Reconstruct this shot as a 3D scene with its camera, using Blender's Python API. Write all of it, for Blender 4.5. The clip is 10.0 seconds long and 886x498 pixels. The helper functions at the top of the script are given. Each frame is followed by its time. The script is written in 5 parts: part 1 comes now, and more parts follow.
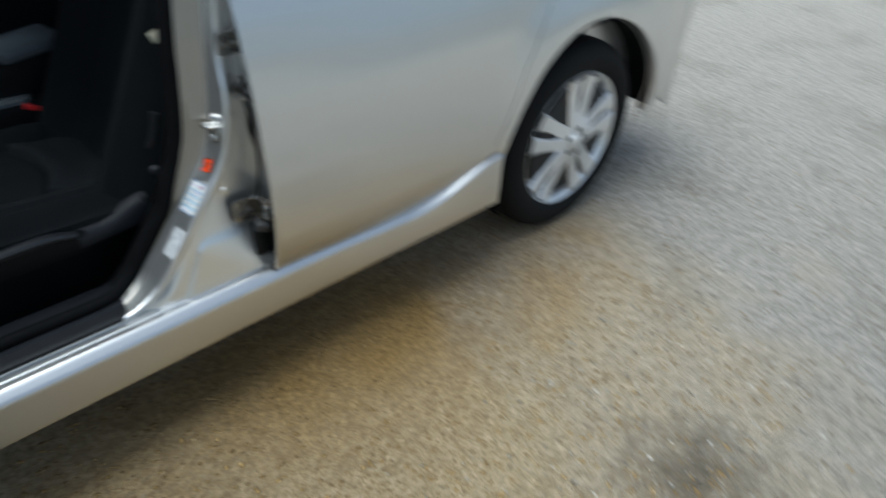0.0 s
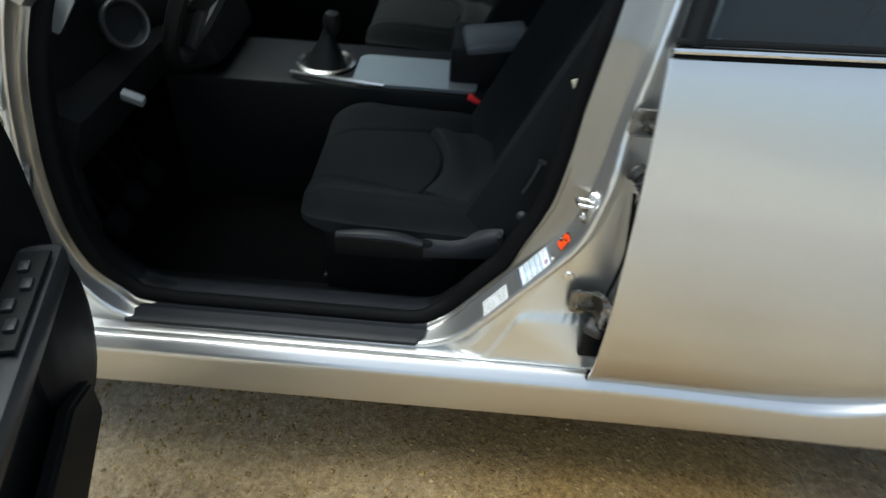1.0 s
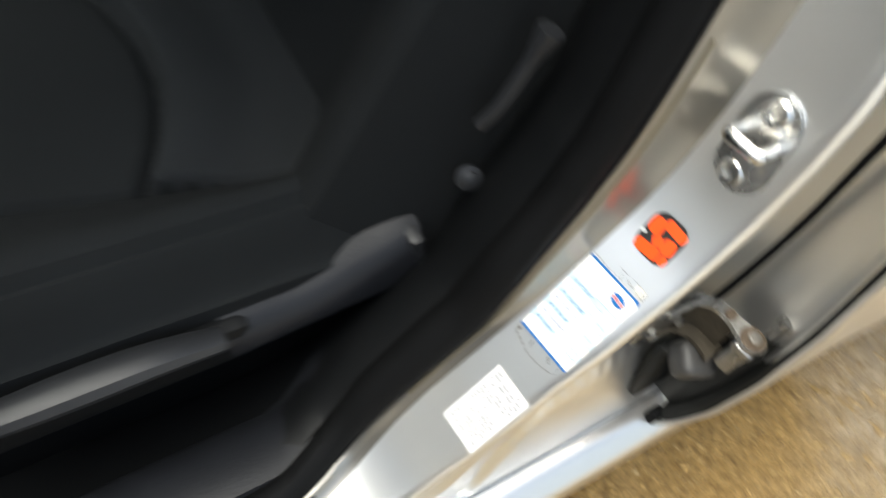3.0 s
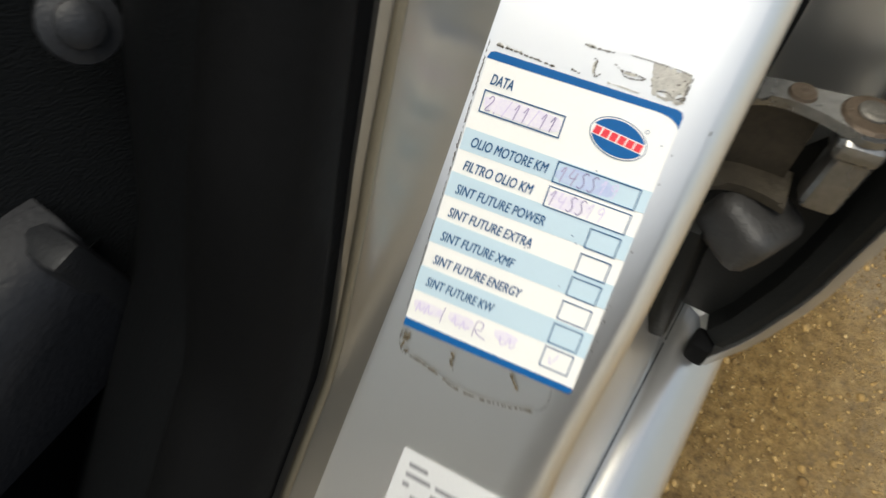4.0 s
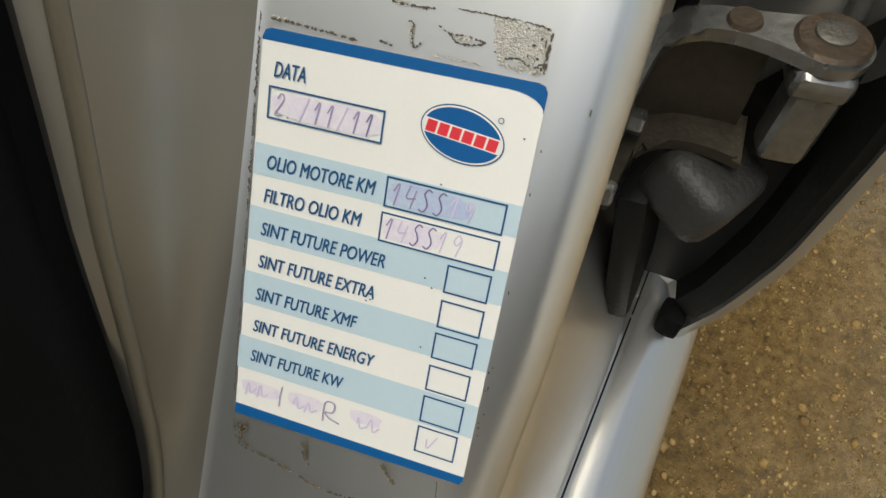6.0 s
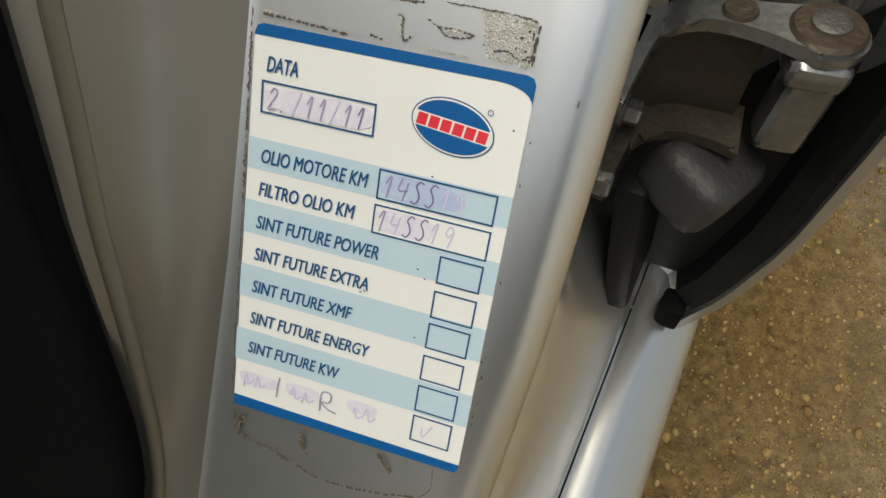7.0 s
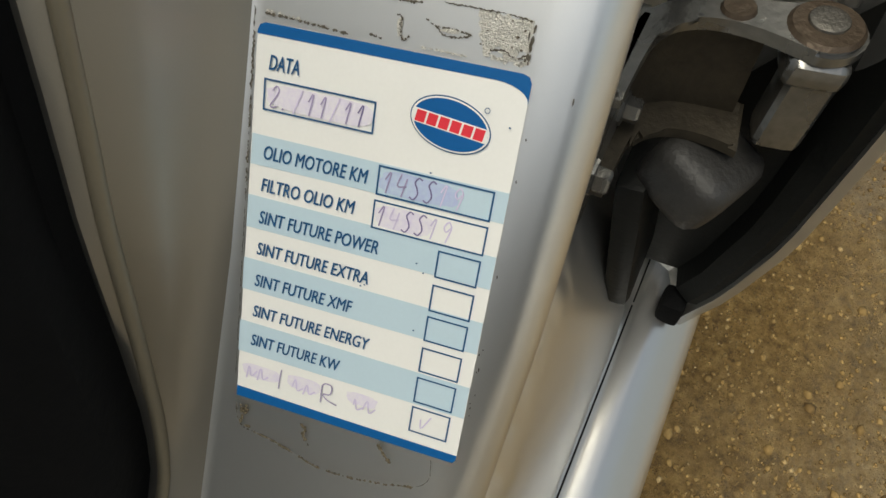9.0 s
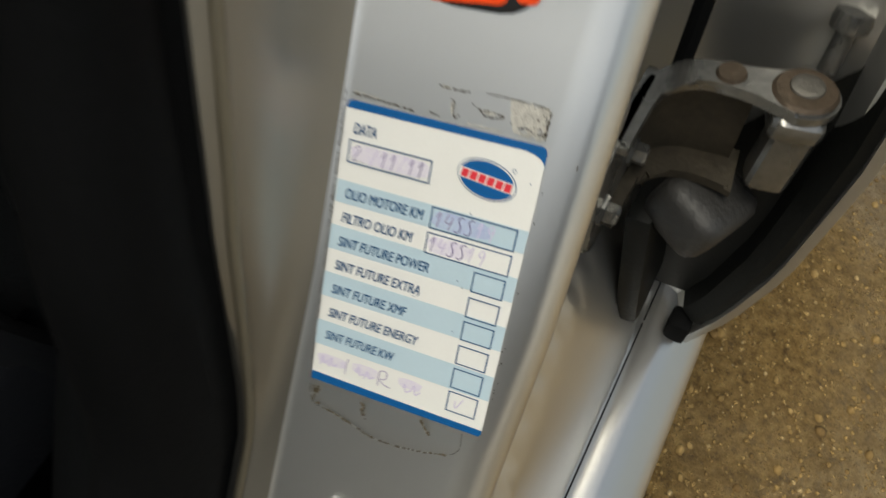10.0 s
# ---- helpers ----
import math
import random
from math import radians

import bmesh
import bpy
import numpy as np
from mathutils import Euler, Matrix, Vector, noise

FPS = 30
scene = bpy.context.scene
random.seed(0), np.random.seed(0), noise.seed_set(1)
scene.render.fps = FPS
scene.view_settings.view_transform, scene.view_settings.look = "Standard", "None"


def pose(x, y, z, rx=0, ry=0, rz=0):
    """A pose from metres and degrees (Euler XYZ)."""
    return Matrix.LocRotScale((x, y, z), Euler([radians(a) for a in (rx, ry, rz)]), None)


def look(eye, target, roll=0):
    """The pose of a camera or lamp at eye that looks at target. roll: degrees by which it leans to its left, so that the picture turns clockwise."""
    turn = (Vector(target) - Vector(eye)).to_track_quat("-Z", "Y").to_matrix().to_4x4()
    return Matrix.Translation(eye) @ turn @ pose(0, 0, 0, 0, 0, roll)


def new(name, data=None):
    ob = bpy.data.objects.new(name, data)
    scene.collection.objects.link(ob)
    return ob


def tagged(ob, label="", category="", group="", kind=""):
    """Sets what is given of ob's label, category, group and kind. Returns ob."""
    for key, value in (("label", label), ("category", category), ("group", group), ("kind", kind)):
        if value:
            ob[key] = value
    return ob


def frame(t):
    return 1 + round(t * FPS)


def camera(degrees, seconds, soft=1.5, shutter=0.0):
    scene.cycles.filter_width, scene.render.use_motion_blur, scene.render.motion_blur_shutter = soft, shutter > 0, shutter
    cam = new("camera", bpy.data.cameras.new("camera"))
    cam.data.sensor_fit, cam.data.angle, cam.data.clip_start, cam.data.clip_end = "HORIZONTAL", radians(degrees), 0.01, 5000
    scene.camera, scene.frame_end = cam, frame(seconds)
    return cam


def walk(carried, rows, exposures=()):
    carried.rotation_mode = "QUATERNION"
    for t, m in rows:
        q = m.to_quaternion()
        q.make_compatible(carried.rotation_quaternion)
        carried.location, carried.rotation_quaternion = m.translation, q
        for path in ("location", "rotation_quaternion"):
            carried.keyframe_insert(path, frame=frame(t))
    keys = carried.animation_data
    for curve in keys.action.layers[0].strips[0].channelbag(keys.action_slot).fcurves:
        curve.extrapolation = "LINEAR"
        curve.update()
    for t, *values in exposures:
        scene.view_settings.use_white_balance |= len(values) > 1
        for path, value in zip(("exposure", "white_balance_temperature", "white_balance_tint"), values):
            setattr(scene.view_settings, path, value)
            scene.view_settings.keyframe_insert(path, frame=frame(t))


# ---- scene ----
cam = camera(67.1, 10.0, shutter=0.5)
PATH = [
    (0, (-0.26039, -1.14288, 1.32849), (0.8909, -0.02556, 0.13429), 3.99),
    (0.2, (-0.21026, -1.10393, 1.32051), (0.7739, 0.18734, 0.15258), 5.58),
    (0.4, (-0.13773, -1.05049, 1.31465), (0.64856, 0.34628, 0.11849), 7.27),
    (0.5, (-0.08537, -1.02848, 1.33261), (0.57082, 0.41426, 0.1128), 6.33),
    (0.6, (-0.04347, -0.98875, 1.34382), (0.46073, 0.50114, 0.10851), 5.63),
    (0.7, (0.00184, -0.98104, 1.34975), (0.31297, 0.55687, 0.10959), 4.48),
    (1, (0.05721, -0.86586, 1.34681), (0.02332, 0.65848, 0.05251), 3.91),
    (1.3, (0.13119, -0.73445, 1.32228), (-0.02958, 0.60924, -0.15036), 4.73),
    (1.5, (0.12904, -0.66908, 1.2844), (-0.0519, 0.62914, -0.22619), 7.24),
    (1.7, (0.10971, -0.54314, 1.25821), (-0.07629, 0.62186, -0.35678), 6.02),
    (2, (0.02294, -0.47584, 1.19054), (0.03454, 0.79297, -0.35542), 11.41),
    (2.2, (-0.02765, -0.38206, 1.16035), (0.11035, 0.59634, -0.09810), 11.9),
    (2.5, (-0.05868, -0.21525, 1.108), (0.33683, 0.82439, -0.55414), 12.28),
    (2.8, (-0.04119, -0.13853, 1.00341), (0.49009, 0.90984, -0.61482), 10.48),
    (3, (-0.03074, -0.06331, 0.93893), (0.72763, 0.73923, -0.72864), 16.76),
    (3.2, (-0.00075, -0.03612, 0.85892), (0.94458, 0.58408, -0.79083), 19.35),
    (4.3, (0.13125, 0.01996, 0.66118), (1.11472, 0.62045, -0.9735), 0.03),
    (4.5, (0.13772, 0.02471, 0.6544), (1.13289, 0.57517, -0.99079), 0.81),
    (5, (0.14838, 0.01635, 0.65716), (1.12832, 0.54745, -1.00345), -1.71),
    (5.5, (0.1558, 0.00582, 0.65473), (1.10179, 0.5186, -1.03114), -2.50),
    (6, (0.16028, 0.00047, 0.65306), (1.07543, 0.51657, -1.04875), -3.71),
    (7.5, (0.16029, -0.00212, 0.6545), (1.05314, 0.51817, -1.05784), -4.88),
    (8, (0.16128, -0.00276, 0.65495), (1.05824, 0.51626, -1.05563), -4.55),
    (8.5, (0.16011, -0.00285, 0.65583), (1.04956, 0.52119, -1.05714), -4.71),
    (9, (0.15933, -0.00336, 0.65574), (1.04153, 0.52471, -1.05974), -5.31),
    (9.5, (0.15776, -0.00599, 0.65678), (1.03611, 0.51728, -1.06214), -5.33),
    (10, (0.14347, -0.01037, 0.68833), (1.0207, 0.59749, -1.00311), -6.53),
]
EXPOSURES = [(0.0, 0.14, 5650, 0), (0.5, 0.55, 5850, 0), (1.2, 0.85, 6100, 0), (2.0, 0.97, 6100, 1), (3.0, 1.4, 6700, 4), (4.5, 0.2, 6950, 5), (5.2, 0.2, 7000, 5), (6.0, 0.05, 7100, 4), (8.0, 0.0, 7100, 3), (10.0, 0.0, 7100, 3)]
walk(cam, [(t, look(eye, target, roll)) for t, eye, target, roll in PATH], EXPOSURES)

# ---- light ----
world = bpy.data.worlds.new("overcast_sky")
scene.world = world
world.use_nodes = True
wn, wl = world.node_tree.nodes, world.node_tree.links
sky = wn.new("ShaderNodeTexSky")
sky.sky_type, sky.sun_disc = "NISHITA", False
sky.sun_elevation, sky.sun_rotation = radians(72), radians(294)
sky.air_density, sky.dust_density, sky.ozone_density = 1.0, 4.0, 1.0
pale = wn.new("ShaderNodeHueSaturation")
pale.inputs["Saturation"].default_value = 0.66
wl.new(sky.outputs[0], pale.inputs["Color"])
# An overcast sky is about three times as bright overhead as at the horizon.
place = wn.new("ShaderNodeTexCoord")
height = wn.new("ShaderNodeSeparateXYZ")
dome = wn.new("ShaderNodeMapRange")
dome.inputs["To Min"].default_value, dome.inputs["To Max"].default_value = 0.82, 1.12
wl.new(place.outputs["Generated"], height.inputs[0])
wl.new(height.outputs["Z"], dome.inputs["Value"])
shaded = wn.new("ShaderNodeMix")
shaded.data_type, shaded.blend_type = "RGBA", "MULTIPLY"
shaded.inputs["Factor"].default_value = 1.0
wl.new(pale.outputs[0], shaded.inputs["A"])
wl.new(dome.outputs["Result"], shaded.inputs["B"])
wl.new(shaded.outputs["Result"], wn["Background"].inputs[0])
wn["Background"].inputs[1].default_value = 0.17
sun = new("sun", bpy.data.lights.new("sun", "SUN"))
sun.data.energy, sun.data.angle, sun.data.color = 2.35, radians(45), (1.0, 0.975, 0.94)
sun.matrix_world = look((-0.9, 0.4, 3.0), (0, 0, 0))


# ---- materials ----
def stone_material(name, shades):
    """Gravel stones, each of its own shade from dark to pale."""
    m = bpy.data.materials.new(name)
    m.use_nodes = True
    n, l = m.node_tree.nodes, m.node_tree.links
    b = n["Principled BSDF"]
    b.inputs["Roughness"].default_value = 0.9
    geo, ramp = n.new("ShaderNodeNewGeometry"), n.new("ShaderNodeValToRGB")
    for p, c in zip((0.35, 0.7, 0.93), shades[1:4]):
        e = ramp.color_ramp.elements.new(p)
        e.color = (*c, 1)
    ramp.color_ramp.elements[0].color, ramp.color_ramp.elements[-1].color = (*shades[0], 1), (*shades[4], 1)
    l.new(geo.outputs["Random Per Island"], ramp.inputs["Fac"])
    l.new(ramp.outputs["Color"], b.inputs["Base Color"])
    return m


def material(name, color, rough=0.5, metal=0.0, coat=0.0, vary=0.12, scale=8.0, fine=120.0, bump=0.02, sheen=0.0, spec=0.5, second=None):
    """A surface with variation at two scales, coarse patches and fine grain, and a fine relief."""
    m = bpy.data.materials.new(name)
    m.use_nodes = True
    n, l = m.node_tree.nodes, m.node_tree.links
    b = n["Principled BSDF"]
    b.inputs["Roughness"].default_value, b.inputs["Metallic"].default_value = rough, metal
    b.inputs["Coat Weight"].default_value, b.inputs["Coat Roughness"].default_value = coat, 0.06
    b.inputs["Sheen Weight"].default_value, b.inputs["Specular IOR Level"].default_value = sheen, spec
    at = n.new("ShaderNodeTexCoord")
    coarse, grain = n.new("ShaderNodeTexNoise"), n.new("ShaderNodeTexNoise")
    coarse.inputs["Scale"].default_value, coarse.inputs["Detail"].default_value = scale, 4
    grain.inputs["Scale"].default_value, grain.inputs["Detail"].default_value = fine, 3
    l.new(at.outputs["Object"], coarse.inputs["Vector"])
    l.new(at.outputs["Object"], grain.inputs["Vector"])
    both = n.new("ShaderNodeMix")
    both.data_type = "FLOAT"
    both.inputs["Factor"].default_value = 0.45
    l.new(coarse.outputs["Fac"], both.inputs["A"])
    l.new(grain.outputs["Fac"], both.inputs["B"])
    ramp = n.new("ShaderNodeValToRGB")
    ramp.color_ramp.elements[0].position, ramp.color_ramp.elements[1].position = 0.2, 0.8
    dark = [c * (1 - vary) for c in color]
    light = [min(1, c * (1 + vary)) for c in (second or color)]
    ramp.color_ramp.elements[0].color, ramp.color_ramp.elements[1].color = (*dark, 1), (*light, 1)
    l.new(both.outputs["Result"], ramp.inputs["Fac"])
    l.new(ramp.outputs["Color"], b.inputs["Base Color"])
    rr = n.new("ShaderNodeMapRange")
    rr.inputs["To Min"].default_value, rr.inputs["To Max"].default_value = max(0.02, rough - 0.08), min(1, rough + 0.08)
    l.new(coarse.outputs["Fac"], rr.inputs["Value"])
    if vary >= 0.03:
        l.new(rr.outputs["Result"], b.inputs["Roughness"])
    if bump:
        bn = n.new("ShaderNodeBump")
        bn.inputs["Strength"].default_value, bn.inputs["Distance"].default_value = 1.0, bump * 0.05
        l.new(grain.outputs["Fac"], bn.inputs["Height"])
        l.new(bn.outputs["Normal"], b.inputs["Normal"])
    return m


PAINT = material("silver_paint", (0.60, 0.595, 0.575), 0.30, 0.9, 0.4, 0.02, 5, 60, 0.0)
JAMB = material("silver_jamb_paint", (0.76, 0.76, 0.74), 0.32, 0.93, 0.15, 0.028, 14, 5200, 0.00022)
# Jamb paint again, darkened so the inner step's shade is in the colour.
FLANGE = material("shaded_flange_paint", (0.30, 0.286, 0.256), 0.30, 0.85, 0.1, 0.028, 20, 4000, 0.0002)
CHROME = material("bright_steel", (0.72, 0.71, 0.68), 0.22, 1.0, 0, 0.15, 30, 400, 0.004)
STEEL = material("worn_hinge_steel", (0.18, 0.178, 0.172), 0.28, 0.85, 0.1, 0.2, 40, 300, 0.005, second=(0.27, 0.265, 0.25))
# Steel darkened to hold the shade inside the lower hinge arm.
DARKSTEEL = material("shade_dark_steel", (0.042, 0.036, 0.027), 0.55, 0.5, 0, 0.35, 60, 300, 0.01, second=(0.06, 0.05, 0.035))
RUST = material("rusty_steel", (0.085, 0.062, 0.042), 0.5, 0.5, 0, 0.4, 60, 400, 0.01)
# Tan stands for what the silver bead reflects.
BEAD = material("tan_reflection_bead", (0.20, 0.175, 0.125), 0.42, 0.5, 0, 0.06, 40, 900, 0.0004)
PINSTEEL = material("dull_pin_steel", (0.15, 0.142, 0.128), 0.45, 0.7, 0, 0.25, 120, 900, 0.006)
ZINC = material("bright_zinc_plate", (0.64, 0.64, 0.62), 0.27, 1.0, 0, 0.1, 60, 900, 0.002)
BOOT = material("grey_rubber_boot", (0.026, 0.025, 0.0235), 0.5, 0, 0, 0.2, 30, 400, 0.01)
ALLOY = material("alloy_silver", (0.72, 0.72, 0.71), 0.32, 0.6, 0.3, 0.08, 12, 300, 0.003)
BARREL = material("dark_brake_dust", (0.02, 0.02, 0.02), 0.6, 0.4, 0, 0.3, 20, 200, 0.02)
# Near-black tone for the shaded gap between the door edge and the pillar.
EDGESHADE = material("dark_gap_shade", (0.0062, 0.0068, 0.0064), 0.5, 0, 0, 0.25, 20, 400, 0.004, spec=0.18)
RUBBER = material("black_rubber", (0.004, 0.0042, 0.0045), 0.7, 0, 0, 0.25, 20, 400, 0.004, spec=0.08)
TYRE = material("tyre_rubber", (0.008, 0.0078, 0.0075), 0.85, 0, 0, 0.35, 14, 200, 0.03, spec=0.2)
PLASTIC = material("black_grained_plastic", (0.0045, 0.005, 0.0055), 0.5, 0, 0, 0.2, 15, 900, 0.004, spec=0.16)
GREYPLASTIC = material("dark_grey_plastic", (0.016, 0.017, 0.019), 0.42, 0, 0, 0.2, 15, 900, 0.004, spec=0.4)
SCUFF = material("scuff_plate_plastic", (0.010, 0.011, 0.0135), 0.5, 0, 0, 0.3, 20, 500, 0.006, spec=0.25)
CLOTH = material("black_seat_cloth", (0.0105, 0.0118, 0.0125), 0.9, 0, 0, 0.25, 12, 1200, 0.02, spec=0.12)
# Paler copy of the seat cloth; the light on the rear panel is in it.
CLOTH2 = material("lit_seat_cloth", (0.0165, 0.0185, 0.020), 0.75, 0, 0, 0.2, 12, 1500, 0.02, spec=0.15)
CARPET = material("black_carpet", (0.003, 0.003, 0.0032), 0.95, 0, 0, 0.4, 20, 600, 0.05, spec=0.05)
GLOSS = material("glossy_silver_trim", (0.24, 0.27, 0.285), 0.2, 0.5, 0.6, 0.06, 6, 200, 0.0)
LEATHER = material("grey_armrest_vinyl", (0.08, 0.092, 0.10), 0.4, 0, 0.2, 0.12, 10, 500, 0.02)
RED = material("red_button_plastic", (0.75, 0.03, 0.03), 0.35, 0, 0.2, 0.08, 20, 200, 0.0)
BEIGE = material("beige_cloth_tag", (0.62, 0.58, 0.42), 0.8, 0, 0, 0.1, 60, 900, 0.02)
PAPER = material("white_label_paper", (0.82, 0.82, 0.79), 0.42, 0, 0.1, 0.03, 60, 1500, 0.0)
DULLPAPER = material("dull_white_label", (0.60, 0.61, 0.61), 0.5, 0, 0, 0.06, 60, 1500, 0.0, spec=0.3)
PALEBLUE = material("pale_blue_print", (0.50, 0.64, 0.72), 0.42, 0, 0.1, 0.03, 60, 1500, 0.0)
BLUE = material("blue_print", (0.004, 0.10, 0.31), 0.5, 0, 0, 0.05, 60, 1500, 0.0, spec=0.2)
INK = material("dark_blue_ink", (0.018, 0.09, 0.215), 0.55, 0, 0, 0.1, 60, 1500, 0.0, spec=0.15)
PEN = material("violet_pen_ink", (0.20, 0.17, 0.33), 0.5, 0, 0, 0.3, 300, 1500, 0.0)
MIDPEN = material("lighter_pen_ink", (0.34, 0.29, 0.46), 0.5, 0, 0, 0.3, 300, 1500, 0.0)
FADED = material("faded_pen_ink", (0.62, 0.56, 0.74), 0.5, 0, 0, 0.12, 300, 1500, 0.0)
LILAC = material("lilac_smeared_paper", (0.83, 0.82, 0.80), 0.45, 0, 0, 0.01, 420, 1500, 0.0, second=(0.66, 0.60, 0.78))
VIOLET = material("violet_smeared_print", (0.51, 0.64, 0.73), 0.45, 0, 0, 0.01, 420, 1500, 0.0, second=(0.40, 0.44, 0.70))
LOGORED = material("red_print", (0.72, 0.03, 0.05), 0.45, 0, 0, 0.05, 60, 900, 0.0)
ORANGE = material("orange_sticker_print", (0.90, 0.075, 0.006), 0.4, 0, 0.1, 0.06, 60, 900, 0.0)
BLACKPRINT = material("black_sticker_print", (0.012, 0.012, 0.012), 0.4, 0, 0.2, 0.06, 60, 900, 0.0)
GRIME = material("dried_glue_grime", (0.60, 0.58, 0.52), 0.85, 0, 0, 0.25, 900, 3500, 0.02, second=(0.80, 0.78, 0.72))
DIRT = material("dark_dirt_line", (0.10, 0.088, 0.068), 0.9, 0, 0, 0.5, 500, 2500, 0.0)
GLUE = material("brown_old_glue", (0.145, 0.118, 0.075), 0.8, 0, 0, 0.45, 500, 2500, 0.02)
GREYPRINT = material("grey_fine_print", (0.20, 0.20, 0.215), 0.5, 0, 0, 0.2, 200, 900, 0.0)
STONE = stone_material("tan_gravel_stone", [(0.14, 0.082, 0.026), (0.21, 0.132, 0.043), (0.265, 0.168, 0.056), (0.305, 0.20, 0.074), (0.37, 0.265, 0.125)])
GREYSTONE = stone_material("grey_gravel_stone", [(0.055, 0.052, 0.047), (0.15, 0.14, 0.12), (0.36, 0.33, 0.28), (0.54, 0.50, 0.43), (0.66, 0.62, 0.55)])


def glass_material():
    m = bpy.data.materials.new("tinted_window_glass")
    m.use_nodes = True
    b = m.node_tree.nodes["Principled BSDF"]
    b.inputs["Base Color"].default_value, b.inputs["Roughness"].default_value = (0.10, 0.12, 0.12, 1), 0.03
    b.inputs["Transmission Weight"].default_value, b.inputs["IOR"].default_value = 0.9, 1.45
    return m


GLASS = glass_material()


def ground_material():
    """Compacted gravel and dirt, dirtier in patches, browner by the car where shade is in the colour too, with worn
    pale grey stretches.
    """
    m = bpy.data.materials.new("compacted_gravel")
    m.use_nodes = True
    n, l = m.node_tree.nodes, m.node_tree.links
    b = n["Principled BSDF"]
    b.inputs["Roughness"].default_value = 0.92
    at = n.new("ShaderNodeTexCoord")

    def noise_of(scale, detail, rough=0.6):
        t = n.new("ShaderNodeTexNoise")
        t.inputs["Scale"].default_value, t.inputs["Detail"].default_value, t.inputs["Roughness"].default_value = scale, detail, rough
        l.new(at.outputs["Object"], t.inputs["Vector"])
        return t.outputs["Fac"]

    def ramp_of(fac, stops):
        r = n.new("ShaderNodeValToRGB")
        while len(r.color_ramp.elements) < len(stops):
            r.color_ramp.elements.new(0.5)
        for e, (p, c) in zip(r.color_ramp.elements, stops):
            e.position, e.color = p, (*c, 1)
        l.new(fac, r.inputs["Fac"])
        return r.outputs["Color"]

    def mix(fac, a, c, kind="MIX"):
        x = n.new("ShaderNodeMix")
        x.data_type, x.blend_type = "RGBA", kind
        if isinstance(fac, float):
            x.inputs["Factor"].default_value = fac
        else:
            l.new(fac, x.inputs["Factor"])
        l.new(a, x.inputs["A"])
        l.new(c, x.inputs["B"])
        return x.outputs["Result"]

    brown = ramp_of(noise_of(75, 8, 0.8), [(0.36, (0.14, 0.076, 0.018)), (0.5, (0.46, 0.278, 0.080)), (0.64, (0.66, 0.435, 0.155))])
    tan = ramp_of(noise_of(66, 8, 0.8), [(0.35, (0.25, 0.178, 0.092)), (0.5, (0.65, 0.505, 0.295)), (0.65, (0.88, 0.74, 0.50))])
    grey = ramp_of(noise_of(48, 9, 0.82), [(0.34, (0.20, 0.184, 0.158)), (0.5, (0.50, 0.458, 0.39)), (0.66, (0.82, 0.77, 0.69))])

    def spread(x, y, slope, shift, low, high, stretch=(1.0, 1.0)):
        """Nought near a place on the ground, one away from it, with an uneven border."""
        away, back, wob = n.new("ShaderNodeVectorMath"), n.new("ShaderNodeMath"), n.new("ShaderNodeMath")
        away.operation, back.operation, wob.operation = "DISTANCE", "MULTIPLY_ADD", "MULTIPLY_ADD"
        pull = n.new("ShaderNodeVectorMath")
        pull.operation = "MULTIPLY"
        l.new(at.outputs["Object"], pull.inputs[0])
        pull.inputs[1].default_value = (*stretch, 1.0)
        l.new(pull.outputs["Vector"], away.inputs[0])
        away.inputs[1].default_value = (x * stretch[0], y * stretch[1], 0.0)
        l.new(away.outputs["Value"], back.inputs[0])
        back.inputs[1].default_value, back.inputs[2].default_value = slope, shift
        l.new(noise_of(1.6, 4), wob.inputs[0])
        wob.inputs[1].default_value = 0.9
        l.new(back.outputs[0], wob.inputs[2])
        return ramp_of(wob.outputs[0], [(low, (0, 0, 0)), (high, (1, 1, 1))])

    # Darker brown beside the sill: soil colour, with some shade put in.
    color = mix(spread(0.62, -0.08, 1.1, -0.30, 0.28, 0.85, (0.45, 1.5)), brown, tan)
    color = mix(spread(0.20, -0.05, 0.5, -0.42, 0.36, 0.92), color, grey)
    stain = ramp_of(noise_of(2.3, 5), [(0.33, (0.74, 0.72, 0.69)), (0.5, (1, 1, 1))])
    color = mix(0.7, color, stain, "MULTIPLY")
    clods = ramp_of(noise_of(26, 5, 0.7), [(0.40, (0.62, 0.60, 0.56)), (0.58, (1, 1, 1))])
    color = mix(0.6, color, clods, "MULTIPLY")
    spot = n.new("ShaderNodeVectorMath")
    spot.operation = "DISTANCE"
    l.new(at.outputs["Object"], spot.inputs[0])
    spot.inputs[1].default_value = (0.88, -0.93, 0.0)
    ragged = n.new("ShaderNodeMath")
    ragged.operation = "MULTIPLY_ADD"
    l.new(noise_of(14, 6), ragged.inputs[0])
    ragged.inputs[1].default_value = 0.35
    l.new(spot.outputs["Value"], ragged.inputs[2])
    damp = ramp_of(ragged.outputs[0], [(0.20, (0.38, 0.38, 0.38)), (0.40, (1, 1, 1))])
    color = mix(1.0, color, damp, "MULTIPLY")
    l.new(color, b.inputs["Base Color"])
    bn = n.new("ShaderNodeBump")
    bn.inputs["Distance"].default_value = 0.03
    l.new(noise_of(44, 10, 0.8), bn.inputs["Height"])
    l.new(bn.outputs["Normal"], b.inputs["Normal"])
    return m


GROUND = ground_material()


